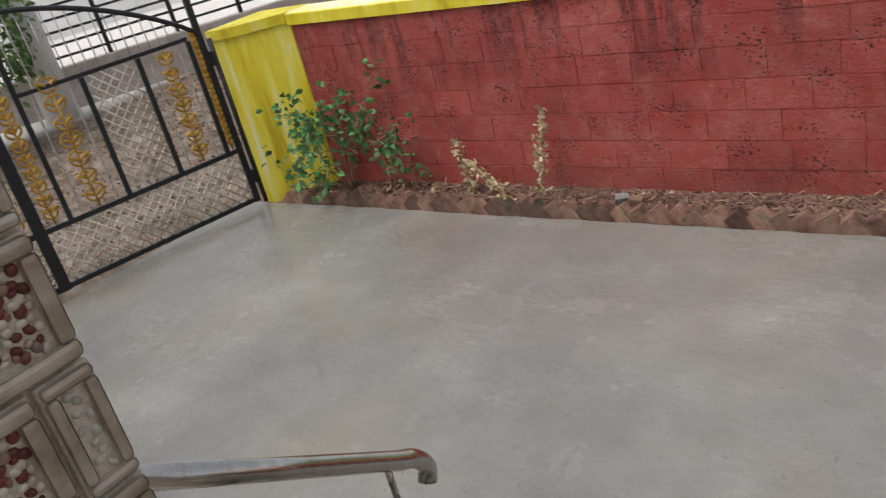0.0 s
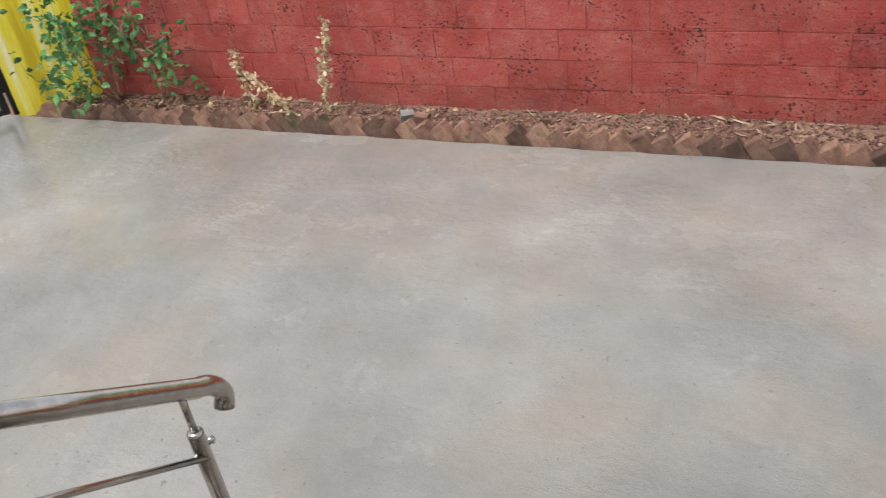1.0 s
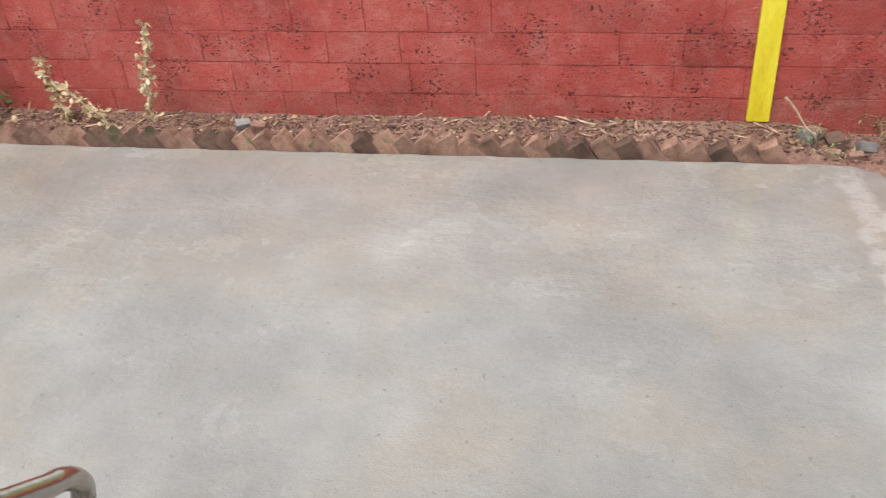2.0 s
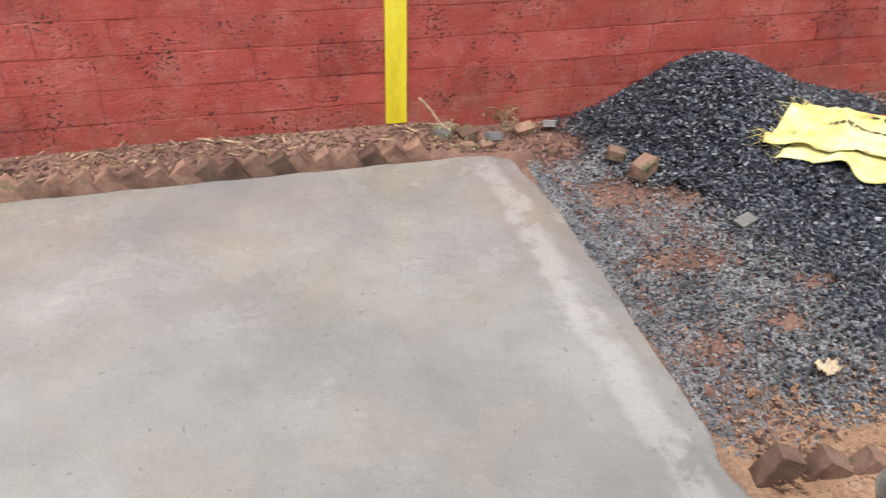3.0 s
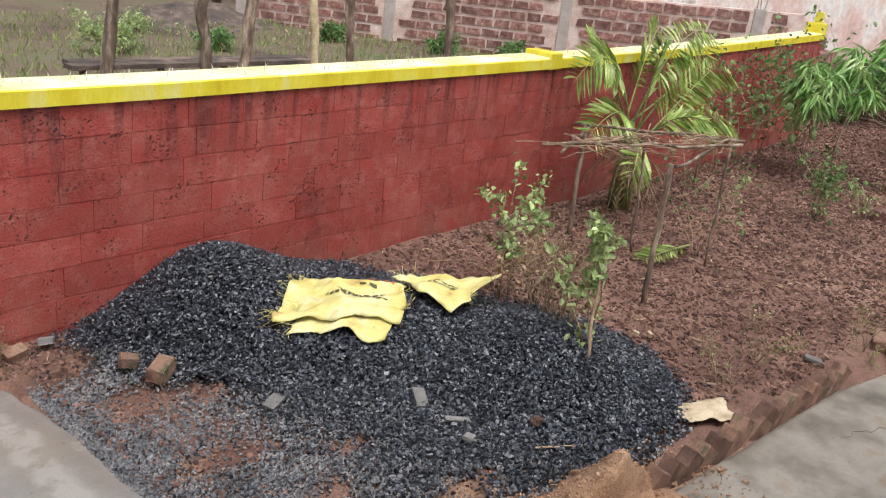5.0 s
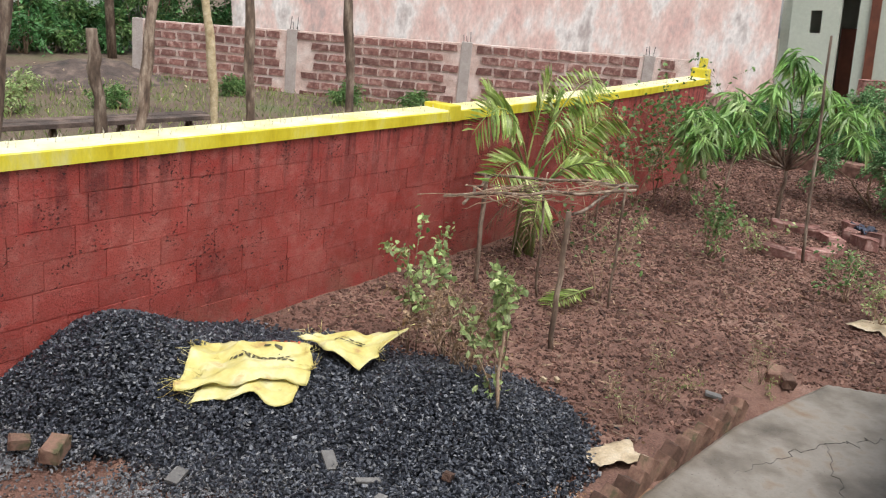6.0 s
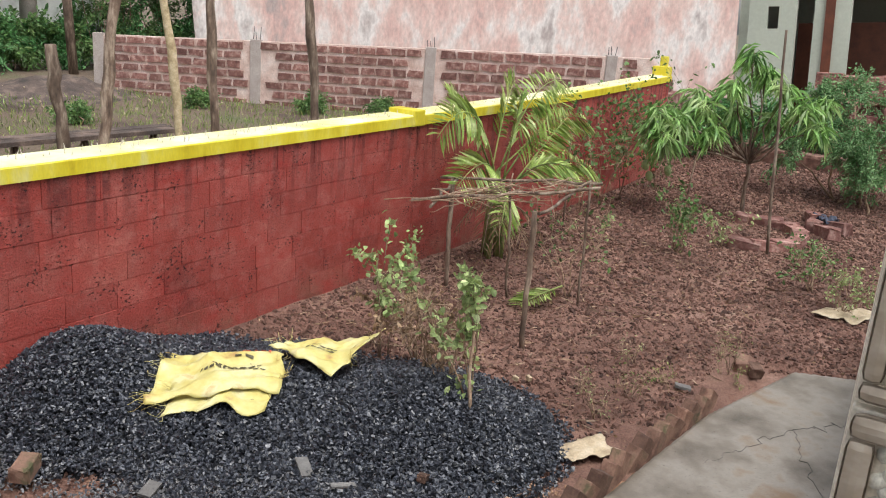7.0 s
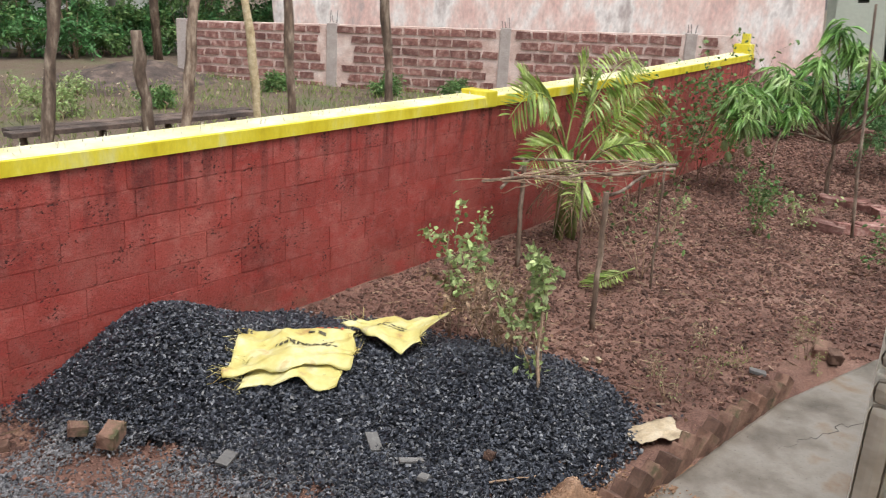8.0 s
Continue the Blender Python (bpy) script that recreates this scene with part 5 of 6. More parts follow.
# garden
shrub("rose_plant", (3.75, 4.18), 0.85, 0.10, 3, 330, 0.052, M_LEAFPALE, "tall thin rose plant with pale leaves behind gravel", "rose plant", 31, "rose plants", 0.4, lean=(0.05, 0.0), dead=170, depth=1, reach=0.5)
shrub("rose_plant", (3.20, 3.16), 0.92, 0.08, 3, 420, 0.056, M_LEAFPALE, "rose plant with a stake growing through the gravel", "rose plant", 32, "rose plants", 0.12, lean=(0.16, 0.1), dead=20, depth=1, reach=0.5)
shrub("dry_weeds", (3.62, 3.72), 0.58, 0.28, 11, 260, 0.04, M_DRYLEAF, "brown withered weeds at the edge of the gravel", "weeds", 33, dead=0)
shrub("dry_weeds", (3.52, 3.52), 0.40, 0.22, 8, 160, 0.035, M_DRYLEAF, "brown withered leafy weeds by the gravel", "weeds", 34)
shrub("dry_weeds", (3.85, 3.98), 0.52, 0.24, 9, 200, 0.036, M_DRYLEAF, "tall brown withered weeds behind the gravel", "weeds", 35)
for k, (x, y, h, nl) in enumerate(((4.35, 2.55, 0.22, 70), (3.9, 2.62, 0.25, 40), (4.75, 2.45, 0.16, 50), (4.9, 2.75, 0.22, 40), (5.6, 2.25, 0.2, 60), (4.2, 2.85, 0.2, 30), (5.1, 2.05, 0.12, 50), (0.34, 5.16, 0.16, 60), (0.75, 5.3, 0.18, 50), (5.25, 2.15, 0.22, 40))):
    shrub("garden_weed", (x, y), h, 0.16, 6, nl, 0.022, M_LEAFPALE if k % 2 else M_GRASS, "thin pale green weed on the soil", "weed", 40 + k, "weeds", 0.1, 0.5, stem_r=0.003)
shrub("garden_shrub", (8.35, 3.52), 0.62, 0.4, 7, 420, 0.05, M_LEAF, "green leafy shrub on the garden soil", "shrub", 51, "garden shrubs", 0.1)
shrub("garden_shrub", (9.0, 3.25), 0.42, 0.3, 5, 120, 0.05, M_LEAFPALE, "small thin shrub beside the pole", "shrub", 52, "garden shrubs", 0.1)
shrub("garden_shrub", (7.95, 2.05), 0.52, 0.3, 6, 300, 0.045, M_LEAF, "green shrub with red-brown base on the soil", "shrub", 53, "garden shrubs", 0.2)
shrub("garden_shrub", (7.45, 1.68), 0.42, 0.26, 9, 420, 0.035, M_LEAFPALE, "fine-leaved pale shrub on a cream sheet", "shrub", 54, "garden shrubs", 0.05)
shrub("garden_shrub", (7.6, 4.2), 0.4, 0.3, 4, 60, 0.045, M_LEAFPALE, "sparse low plant on the garden soil", "shrub", 55, "garden shrubs", 0.1)
shrub("garden_shrub", (6.0, 3.78), 0.75, 0.2, 4, 110, 0.045, M_LEAF, "thin plant under the twig canopy", "shrub", 56, "garden shrubs", 0.1)
for k, (x, y, h, nl) in enumerate(((9.2, 5.1, 1.3, 220), (9.9, 5.15, 1.5, 380), (10.5, 5.1, 1.4, 420), (10.3, 4.8, 1.1, 260), (8.5, 5.1, 1.15, 70), (11.6, 5.0, 1.5, 460))):
    shrub("wall_climber", (x, y), h, 0.3, 4, nl, 0.065, M_LEAF, "tall thin green plant growing by the red wall", "shrub", 60 + k, "plants by the wall", 0.25, dead=12)
tagged(stick("plant_stake", gpt(8.45, 5.0), (8.5, 5.05, 1.25), 0.012, "dark stake by the red wall", "stake", seed=61), group="")


def frond(bm_stem, base_p, way, length, sag, rg, leaflets, cen, wy, sz):
    """One feather frond: a bowed midrib with leaflets in two rows."""
    way = np.array(way, float) / np.linalg.norm(way)
    pts = []
    for t in np.linspace(0, 1, 12):
        p = np.array(base_p) + way * length * t
        p[2] -= sag * length * t ** 2.2
        pts.append(p)
    add_pipe(bm_stem, [tuple(p) for p in pts], list(np.linspace(0.011, 0.003, 12)), 5)
    for k in range(leaflets):
        t = 0.22 + 0.78 * (k // 2) / (leaflets / 2)
        q = t * 11
        i = min(int(q), 10)
        p = pts[i] + (pts[i + 1] - pts[i]) * (q - i)
        tan = (pts[i + 1] - pts[i]) / np.linalg.norm(pts[i + 1] - pts[i])
        side = np.cross(tan, (0, 0, 1))
        side = side / max(np.linalg.norm(side), 1e-6) * (1 if k % 2 else -1)
        w = side * 0.95 + tan * 0.55 + np.array([0, 0, 0.22 - 0.4 * t]) + rg.normal(0, 0.07, 3)
        cen.append(p), wy.append(w)
        sz.append(length * 0.25 * math.sin(0.35 + 2.5 * min(t, 0.98)) + 0.05)


def arched_frond(bm_stem, p0, p1, p2, face, leaflets, longest, rg, cen, wy, sz, hang=0.12):
    """A feather frond along an arch p0-p1-p2; face: the way its blade is turned."""
    t = np.linspace(0, 1, 14)[:, None]
    pts = np.array(p0) * (1 - t) ** 2 + 2 * np.array(p1) * t * (1 - t) + np.array(p2) * t ** 2
    add_pipe(bm_stem, [tuple(p) for p in pts], list(np.linspace(0.011, 0.003, 14)), 5)
    face = np.array(face, float) / np.linalg.norm(face)
    for k in range(leaflets):
        u = 0.25 + 0.74 * (k // 2) / (leaflets / 2)
        i = min(int(u * 13), 12)
        p = pts[i] + (pts[i + 1] - pts[i]) * (u * 13 - i)
        tan = (pts[i + 1] - pts[i]) / np.linalg.norm(pts[i + 1] - pts[i])
        side = np.cross(tan, face)
        side = side / max(np.linalg.norm(side), 1e-6) * (1 if k % 2 else -1)
        cen.append(p)
        wy.append(side * 0.9 + tan * 0.6 + np.array([0, 0, -hang]) + rg.normal(0, 0.06, 3))
        sz.append(longest * (0.35 + 0.65 * math.sin(0.5 + 2.3 * min(u, 0.98))))


def palm(name, at, label, seed):
    """An areca clump: thin stems, arching fronds above, withered ones below."""
    rg = np.random.default_rng(seed)
    root = thing(name, (at[0], at[1], surf_z(*at) - 0.02), label, "palm")
    arches = (  # crown point, height of the arch, tip, blade
        ((-0.05, 0.0, 0.85), (-0.75, -0.1, 1.95), (-1.5, -0.2, 1.40), (0.4, -0.8, 0.5)),
        ((-0.02, 0.05, 0.85), (-0.5, 0.1, 1.6), (-0.95, 0.05, 1.70), (0.6, -0.8, 0.2)),
        ((0.03, -0.05, 0.80), (-0.02, -0.15, 1.5), (-0.02, -0.2, 1.72), (0.3, -1.0, 0.2)),
        ((0.06, 0.05, 0.90), (0.85, -0.1, 1.3), (1.15, -0.1, 1.72), (-0.5, -0.8, 0.3)),
        ((0.06, 0.02, 0.90), (0.8, 0.1, 1.95), (1.6, 0.1, 1.74), (-0.2, -0.7, 0.7)),
        ((0.05, -0.05, 0.85), (0.7, -0.2, 1.65), (1.45, -0.3, 1.35), (-0.2, -0.6, 0.8)),
        ((-0.06, -0.05, 0.75), (-0.75, -0.3, 1.35), (-1.45, -0.4, 1.0), (0.2, -0.6, 0.8)),
        ((0.04, -0.1, 0.7), (0.35, -0.3, 1.2), (0.75, -0.35, 1.45), (-0.3, -0.9, 0.3)),
        ((0.08, -0.05, 0.7), (0.7, -0.35, 1.2), (1.35, -0.5, 0.82), (0.0, -0.6, 0.8)),
        ((-0.05, -0.08, 0.65), (-0.5, -0.4, 1.0), (-0.95, -0.6, 0.62), (0.2, -0.7, 0.7)),
        ((0.0, -0.1, 0.7), (0.1, -0.45, 1.25), (0.3, -0.75, 0.95), (0.0, -0.5, 0.9)),
        ((0.0, 0.08, 0.85), (0.3, 0.15, 1.7), (0.55, 0.2, 1.78), (0.3, -0.9, 0.3)),
    )
    bm, cen, wy, sz = bmesh.new(), [], [], []
    for p0, p1, p2, face in arches:
        foot = (p0[0] * 1.6 + rg.normal(0, 0.04), p0[1] + rg.normal(0, 0.04), 0)
        add_pipe(bm, [foot, p0], [0.02, 0.014], 6)
        arched_frond(bm, p0, p1, p2, face, 56, 0.31, rg, cen, wy, sz)
    part("rib_work", bm, M_GRASS, root)
    leaf_cloud("foliage", np.array(cen), np.array(wy), np.array(sz), M_PALM, root, 0.038, rg, droop=0.16)
    bm, cen, wy, sz = bmesh.new(), [], [], []
    for k in range(6):
        a = rg.uniform(0, 6.28)
        frond(bm, (rg.normal(0, 0.1), rg.normal(0, 0.1), rg.uniform(0.5, 0.8)), (math.cos(a), math.sin(a) - 0.3, 0.1), rg.uniform(0.45, 0.7), 0.9, rg, 30, cen, wy, sz)
    part("dead_rib_work", bm, M_TWIG, root)
    leaf_cloud("dead_foliage", np.array(cen), np.array(wy), np.array(sz) * 0.8, M_DRYLEAF, root, 0.05, rg, droop=0.5)
    return root


palm("areca_palm", (6.66, 4.98), "areca palm with feathery yellow-green fronds by the wall", 71)
bm, cen, wy, sz = bmesh.new(), [], [], []
rg = np.random.default_rng(9)
fr = thing("cut_frond", (5.55, 3.7, 0.02), "yellow-green palm frond lying on the soil", "palm frond")
frond(bm, (0.39, 0.13, 0.06), (-1, 0.15, 0.0), 0.66, 0.06, rg, 40, cen, wy, sz)
part("rib", bm, M_GRASS, fr)
leaf_cloud("foliage", np.array(cen), np.array(wy) * (1, 0.6, 0.15), np.array(sz), M_PALM, fr, 0.05, rg)


def mango(name, at, whorls, label, seed, trunk=True):
    """A small mango tree: crooked limbs that each end in a whorl of long hanging leaves."""
    rg = np.random.default_rng(seed)
    z0 = surf_z(at[0], at[1]) - 0.03
    root = thing(name, (at[0], at[1], z0), label, "mango tree")
    bm = bmesh.new()
    fork = np.array([0.05, 0.05, 0.75])
    add_pipe(bm, wobble((0, 0, 0), fork, 6, 0.015, rg), list(np.linspace(0.032, 0.022, 6)), 8)
    cen, wy, sz = [], [], []
    for (x, y, z) in whorls:
        tip = np.array([x - at[0], y - at[1], z - z0])
        add_pipe(bm, wobble(fork, tip, 7, 0.035, rg), list(np.linspace(0.018, 0.006, 7)), 6)
        for k in range(64):
            a, e = rg.uniform(0, 6.28), rg.uniform(-1.3, 0.25)
            p = tip + rg.normal(0, 0.05, 3)
            cen.append(p)
            wy.append((math.cos(a), math.sin(a), e))
            sz.append(rg.uniform(0.15, 0.29))
    part("limb_work", bm, M_WOOD, root)
    leaf_cloud("foliage", np.array(cen), np.array(wy), np.array(sz), M_MANGO, root, 0.24, rg, droop=0.55)
    return root


mango("mango_tree", (10.95, 3.48), [(10.6, 3.6, 2.15), (10.9, 3.45, 1.95), (10.5, 3.75, 1.75), (10.2, 4.0, 1.45), (9.9, 4.2, 1.25), (10.0, 4.35, 1.0), (10.3, 3.9, 1.15), (10.7, 3.15, 1.75), (10.7, 2.9, 1.55), (11.1, 2.75, 1.6), (11.0, 3.3, 1.35), (10.2, 4.45, 1.35), (10.75, 2.7, 1.3), (10.6, 4.4, 1.2), (10.3, 4.15, 1.6), (11.3, 3.6, 1.9), (10.8, 3.75, 1.4), (9.9, 4.5, 1.35), (10.1, 4.6, 1.15), (9.75, 4.35, 1.05)],
      "young mango tree with drooping glossy leaf whorls", 81)
for k, (x, y, z) in enumerate(((10.08, 4.56, 0.46), (10.14, 4.34, 0.56), (10.05, 4.62, 0.60))):
    fruit = thing("hanging_mango", (x, y, z), "green mango hanging low on its stalk", "fruit", "hanging mangoes")
    bm = bmesh.new()
    bmesh.ops.create_icosphere(bm, subdivisions=3, radius=0.062)
    for v in bm.verts:
        v.co = Vector((v.co.x * 0.9, v.co.y * 0.8 + 0.012 * (v.co.z / 0.06), v.co.z * 1.15))
    part("mango_body", bm, M_FRUIT, fruit, smooth=True)
    part("fruit_stalk", pipe(wobble((0, 0, 0.06), (0.06, -0.05, 0.62), 5, 0.01, np.random.default_rng(k)), 0.003, 5), M_GRASS, fruit)
# ring of old bricks round the tree
for k in range(9):
    a = 3.3 + k * 0.42
    x, y = 9.9 + 0.75 * math.cos(a), 3.1 + 0.55 * math.sin(a)
    loose("ring_brick", (x, y, 0.0), (0.36, 0.17, 0.12), (RNG.normal(0, 4), RNG.normal(0, 4), math.degrees(a) + 90), M_BRICK_FAR, "old laterite brick of a ring round the tree", "brick", 90 + k, "tree ring bricks")
for k, (x, y) in enumerate(((10.9, 2.55), (11.25, 2.62), (10.6, 2.35), (11.0, 2.3))):
    loose("ring_brick", (x, y, 0.0), (0.36, 0.18, 0.16), (3, 5, 20 * k), M_BRICK_FAR, "loose laterite brick on the soil", "brick", 110 + k, "tree ring bricks")


def big_shrub(name, at, blobs, leaves, leaf_size, material, label, seed, category="shrub", group="", width=0.6):
    """A wide shrub: upright twigs that fan out to lobes of small leaves."""
    rg = np.random.default_rng(seed)
    z0 = surf_z(at[0], at[1]) - 0.03
    root = thing(name, (at[0], at[1], z0), label, category, group)
    bm = bmesh.new()
    cen, wy = [], []
    for (x, y, z, r) in blobs:
        add_pipe(bm, wobble((rg.normal(0, 0.1), rg.normal(0, 0.1), 0), (x, y, z), 6, 0.05, rg), list(np.linspace(0.02, 0.006, 6)), 5)
        for s in range(14):
            d = rg.normal(0, 1, 3) + np.array([0, 0, 0.4])
            d /= np.linalg.norm(d)
            tip = np.array([x, y, z]) + d * r * rg.uniform(0.5, 1.15)
            add_pipe(bm, [(x, y, z), tuple(tip)], [0.006, 0.002], 4)
            k = leaves // (len(blobs) * 14)
            t = rg.uniform(0.25, 1.05, k)[:, None]
            cen.append(np.array([x, y, z]) * (1 - t) + tip * t + rg.normal(0, leaf_size * 0.6, (k, 3)))
            wy.append(rg.normal(0, 1, (k, 3)) + d * 0.8)
    part("branch_work", bm, M_TWIG, root)
    cen, wy = np.concatenate(cen), np.concatenate(wy)
    leaf_cloud("foliage", cen, wy, rg.uniform(0.6, 1.3, len(cen)) * leaf_size, material, root, width, rg, droop=0.2)
    return root


big_shrub("feathery_shrub", (13.0, 2.45), [(0, 0, 0.8, 0.6), (0.3, -0.5, 1.0, 0.65), (-0.2, 0.5, 1.1, 0.6), (0.2, 0.2, 1.6, 0.5), (0.1, -0.8, 0.7, 0.65), (-0.5, -0.2, 0.5, 0.5), (0.1, -0.5, 1.5, 0.5), (-0.4, 0.1, 0.9, 0.5), (-0.3, 0.9, 0.7, 0.5), (-0.2, 0.6, 1.5, 0.4)], 14000, 0.058, M_FEATHER, "large feathery green shrub at the garden's end", 91, group="end shrubs")
big_shrub("feathery_shrub", (12.6, 2.2), [(0, 0, 0.4, 0.4), (0.1, -0.3, 0.6, 0.4), (0.0, 0.2, 0.7, 0.35)], 2800, 0.05, M_FEATHER, "small feathery pale shrub at the garden's end", 92, group="end shrubs")
for k, (x, y) in enumerate(((15.2, 4.9), (15.8, 4.2), (14.6, 5.6), (16.0, 3.5))):
    big_shrub("back_bush", (x, y), [(0, 0, 0.35, 0.4), (0.3, 0.4, 0.5, 0.4), (-0.2, -0.4, 0.45, 0.4), (0.0, 0.1, 0.8, 0.35)], 2600, 0.085, M_LEAFDARK, "low dark green bush behind the garden", 95 + k, group="back bushes")


# ---- beyond the wall: block wall, buildings, poles, trees ----
FAR_A, FAR_B = np.array([10.35, 16.65]), np.array([16.35, 6.95])


def far_wall():
    d = FAR_B - FAR_A
    L = float(np.linalg.norm(d))
    ang = math.degrees(math.atan2(d[1], d[0]))
    root = thing("compound_wall", (FAR_A[0], FAR_A[1], 0), "unplastered laterite block wall with thick pale mortar joints", "wall", "", ang, "structure")

    def top(u):
        return 1.36 + 0.36 * u / L

    def bot(u):
        return 0.12 - 0.05 * u / L

    bm = bmesh.new()
    rows = []
    for u in np.linspace(0, L, 9):
        rows.append([bm.verts.new(p) for p in ((u, 0, -0.3), (u, 0.22, -0.3), (u, 0.22, top(u)), (u, 0, top(u)))])
    for a, b in zip(rows, rows[1:]):
        for i in range(4):
            bm.faces.new((a[i], a[(i + 1) % 4], b[(i + 1) % 4], b[i]))
    bm.faces.new(rows[0][::-1])
    bm.faces.new(rows[-1])
    bmesh.ops.recalc_face_normals(bm, faces=bm.faces)
    part("mortar_core", bm, M_MORTAR, root)
    blocks = []
    for s in range(5):
        rgx = np.random.default_rng(50 + s)
        b = box((-0.5, -0.5, -0.5), (0.5, 0.5, 0.5))
        for v in b.verts:
            v.co += Vector(rgx.normal(0, 0.05, 3))
        me = bpy.data.meshes.new("block")
        b.to_mesh(me)
        b.free()
        me.materials.append(M_BRICK_FAR)
        blocks.append(me)
    rg = np.random.default_rng(4)
    posts = (0.05, 3.3, 6.9, 10.6)
    for c in range(7):
        u = -0.15 * (c % 2)
        while u < L - 0.05:
            w = rg.uniform(0.25, 0.34)
            um = u + w / 2
            u += w + rg.uniform(0.035, 0.06)
            if um < 0.1 or um > L - 0.15 or min(abs(um - p) for p in posts) < 0.28:
                continue
            h = (top(um) - bot(um)) / 7
            o = new("block", blocks[int(rg.integers(5))])
            o.parent = root
            o.matrix_basis = Matrix.LocRotScale((um, -0.006, bot(um) + h * (c + 0.52)), Euler((0, rg.normal(0, 0.02), 0)), (w, 0.05, h * rg.uniform(0.6, 0.7)))
    for p in posts:
        part("concrete_post", box((p - 0.11, -0.03, -0.3), (p + 0.11, 0.2, top(p) + 0.03), 0.01), M_CONC, root)
        for k in range(3):
            part("rebar", pipe([(p - 0.07 + 0.07 * k, 0.08, top(p)), (p - 0.07 + 0.07 * k + rg.normal(0, 0.02), 0.08, top(p) + rg.uniform(0.15, 0.3))], 0.007, 5), M_IRON, root)
    return root


far_wall()
d = FAR_B - FAR_A
nrm = np.array([-d[1], d[0]]) / np.linalg.norm(d)


def slabwall(name, a, b, z0, z1, thick, material, parent=None, label="", holes=()):
    """An upright wall from a to b with through openings (u0, u1, z0, z1)."""
    a, b = np.array(a), np.array(b)
    L = float(np.linalg.norm(b - a))
    m = Matrix.Translation((a[0], a[1], 0)) @ Matrix.Rotation(math.atan2(b[1] - a[1], b[0] - a[0]), 4, "Z")
    us = sorted({0.0, L, *[h[0] for h in holes], *[h[1] for h in holes]})
    zs = sorted({z0, z1, *[h[2] for h in holes], *[h[3] for h in holes]})
    bm = bmesh.new()
    for u0, u1 in zip(us, us[1:]):
        for q0, q1 in zip(zs, zs[1:]):
            if any(h[0] - 1e-6 <= u0 and u1 <= h[1] + 1e-6 and h[2] - 1e-6 <= q0 and q1 <= h[3] + 1e-6 for h in holes):
                continue
            add_box(bm, (u0, 0, q0), (u1, thick, q1), 0, m)
    bmesh.ops.remove_doubles(bm, verts=bm.verts, dist=1e-4)
    return part(name, bm, material, parent, label)


def building(name, front, depth, z1, material, label, holes=(), roof_mat=None, settle=0.0):
    a, b = [np.array(q, float) for q in front]
    t = (b - a) / np.linalg.norm(b - a)
    out = np.array([-t[1], t[0]])
    if np.dot(out, a) < 0:
        out = -out
    root = thing(name, (a[0], a[1], 0), label, "building")
    for nm, p, q, hl in (("wall", a, b, holes), ("wall", b, b + out * depth, ()), ("wall", b + out * depth, a + out * depth, ()), ("wall", a + out * depth, a, ())):
        o = slabwall(nm, p, q, -0.3, z1, 0.2 if nm else 0.2, material, root, "", hl)
        o.matrix_parent_inverse = root.matrix_world.inverted()
    bm = bmesh.new()
    q = [a, b, b + out * depth, a + out * depth]
    lo = [bm.verts.new((*p, z1 + 0.005)) for p in q]
    hi = [bm.verts.new((*p, z1 + 0.15)) for p in q]
    for i in range(4):
        bm.faces.new((lo[i], lo[(i + 1) % 4], hi[(i + 1) % 4], hi[i]))
    bm.faces.new(hi)
    bm.faces.new(lo[::-1])
    bmesh.ops.recalc_face_normals(bm, faces=bm.faces)
    o = part("roof", bm, roof_mat or M_CONC, root)
    o.matrix_parent_inverse = root.matrix_world.inverted()
    # an old house that has settled to one side
    root.matrix_world = root.matrix_world @ Matrix.Rotation(radians(settle), 4, Vector((*out, 0)))
    return root


building("pink_building", ((13.75, 17.4), (20.45, 6.25)), 8.0, 6.0, M_PINK, "old building with peeling pink and white plaster", settle=-5)
gb = building("green_building", ((20.46, 6.15), (21.2, -2.5)), 7.0, 5.0, M_GREEN, "pale green plastered house with dark verandah openings",
              ((0.62, 0.86, 2.45, 2.95), (1.25, 1.62, -0.3, 3.6), (2.40, 6.5, 1.35, 3.6)), settle=-5)
gbi = Matrix.Translation((-20.46, -6.15, 0))
for nm, u0, u1, mt in (("door_jamb", 1.86, 2.06, M_DARKWOOD),):
    o = slabwall(nm, (20.46 - 0.06 + 0.0852 * u0, 6.15 - 0.9964 * u0), (20.46 - 0.06 + 0.0852 * u1, 6.15 - 0.9964 * u1), -0.3, 3.6, 0.08, mt, gb)
    o.matrix_parent_inverse = gbi
o = slabwall("wooden_door", (22.4, 5.2), (22.6, 2.2), 0.0, 2.6, 0.06, M_DARKWOOD, gb)
o.matrix_parent_inverse = gbi

for k in range(26):
    r0 = k // 7
    loose("laterite_rubble", (17.2 + 0.45 * RNG.normal(0, 0.6), 3.6 - 0.33 * (k % 7) + RNG.normal(0, 0.05), 0.22 * r0 + 0.55), (0.5, 0.38, 0.28), (RNG.normal(0, 8), RNG.normal(0, 8), RNG.uniform(60, 120)), M_BRICK_FAR,
          "rough laterite block in a dry stacked pile", "laterite block", 200 + k, "laterite pile")
for k in range(10):
    loose("laterite_rubble", (17.2 + 0.2 * RNG.normal(), 3.6 - 0.33 * (k % 7), 0.02 + 0.26 * (k // 7)), (0.55, 0.45, 0.32), (0, 0, RNG.uniform(60, 120)), M_BRICK_FAR, "rough laterite block at the foot of the pile", "laterite block", 240 + k, "laterite pile")
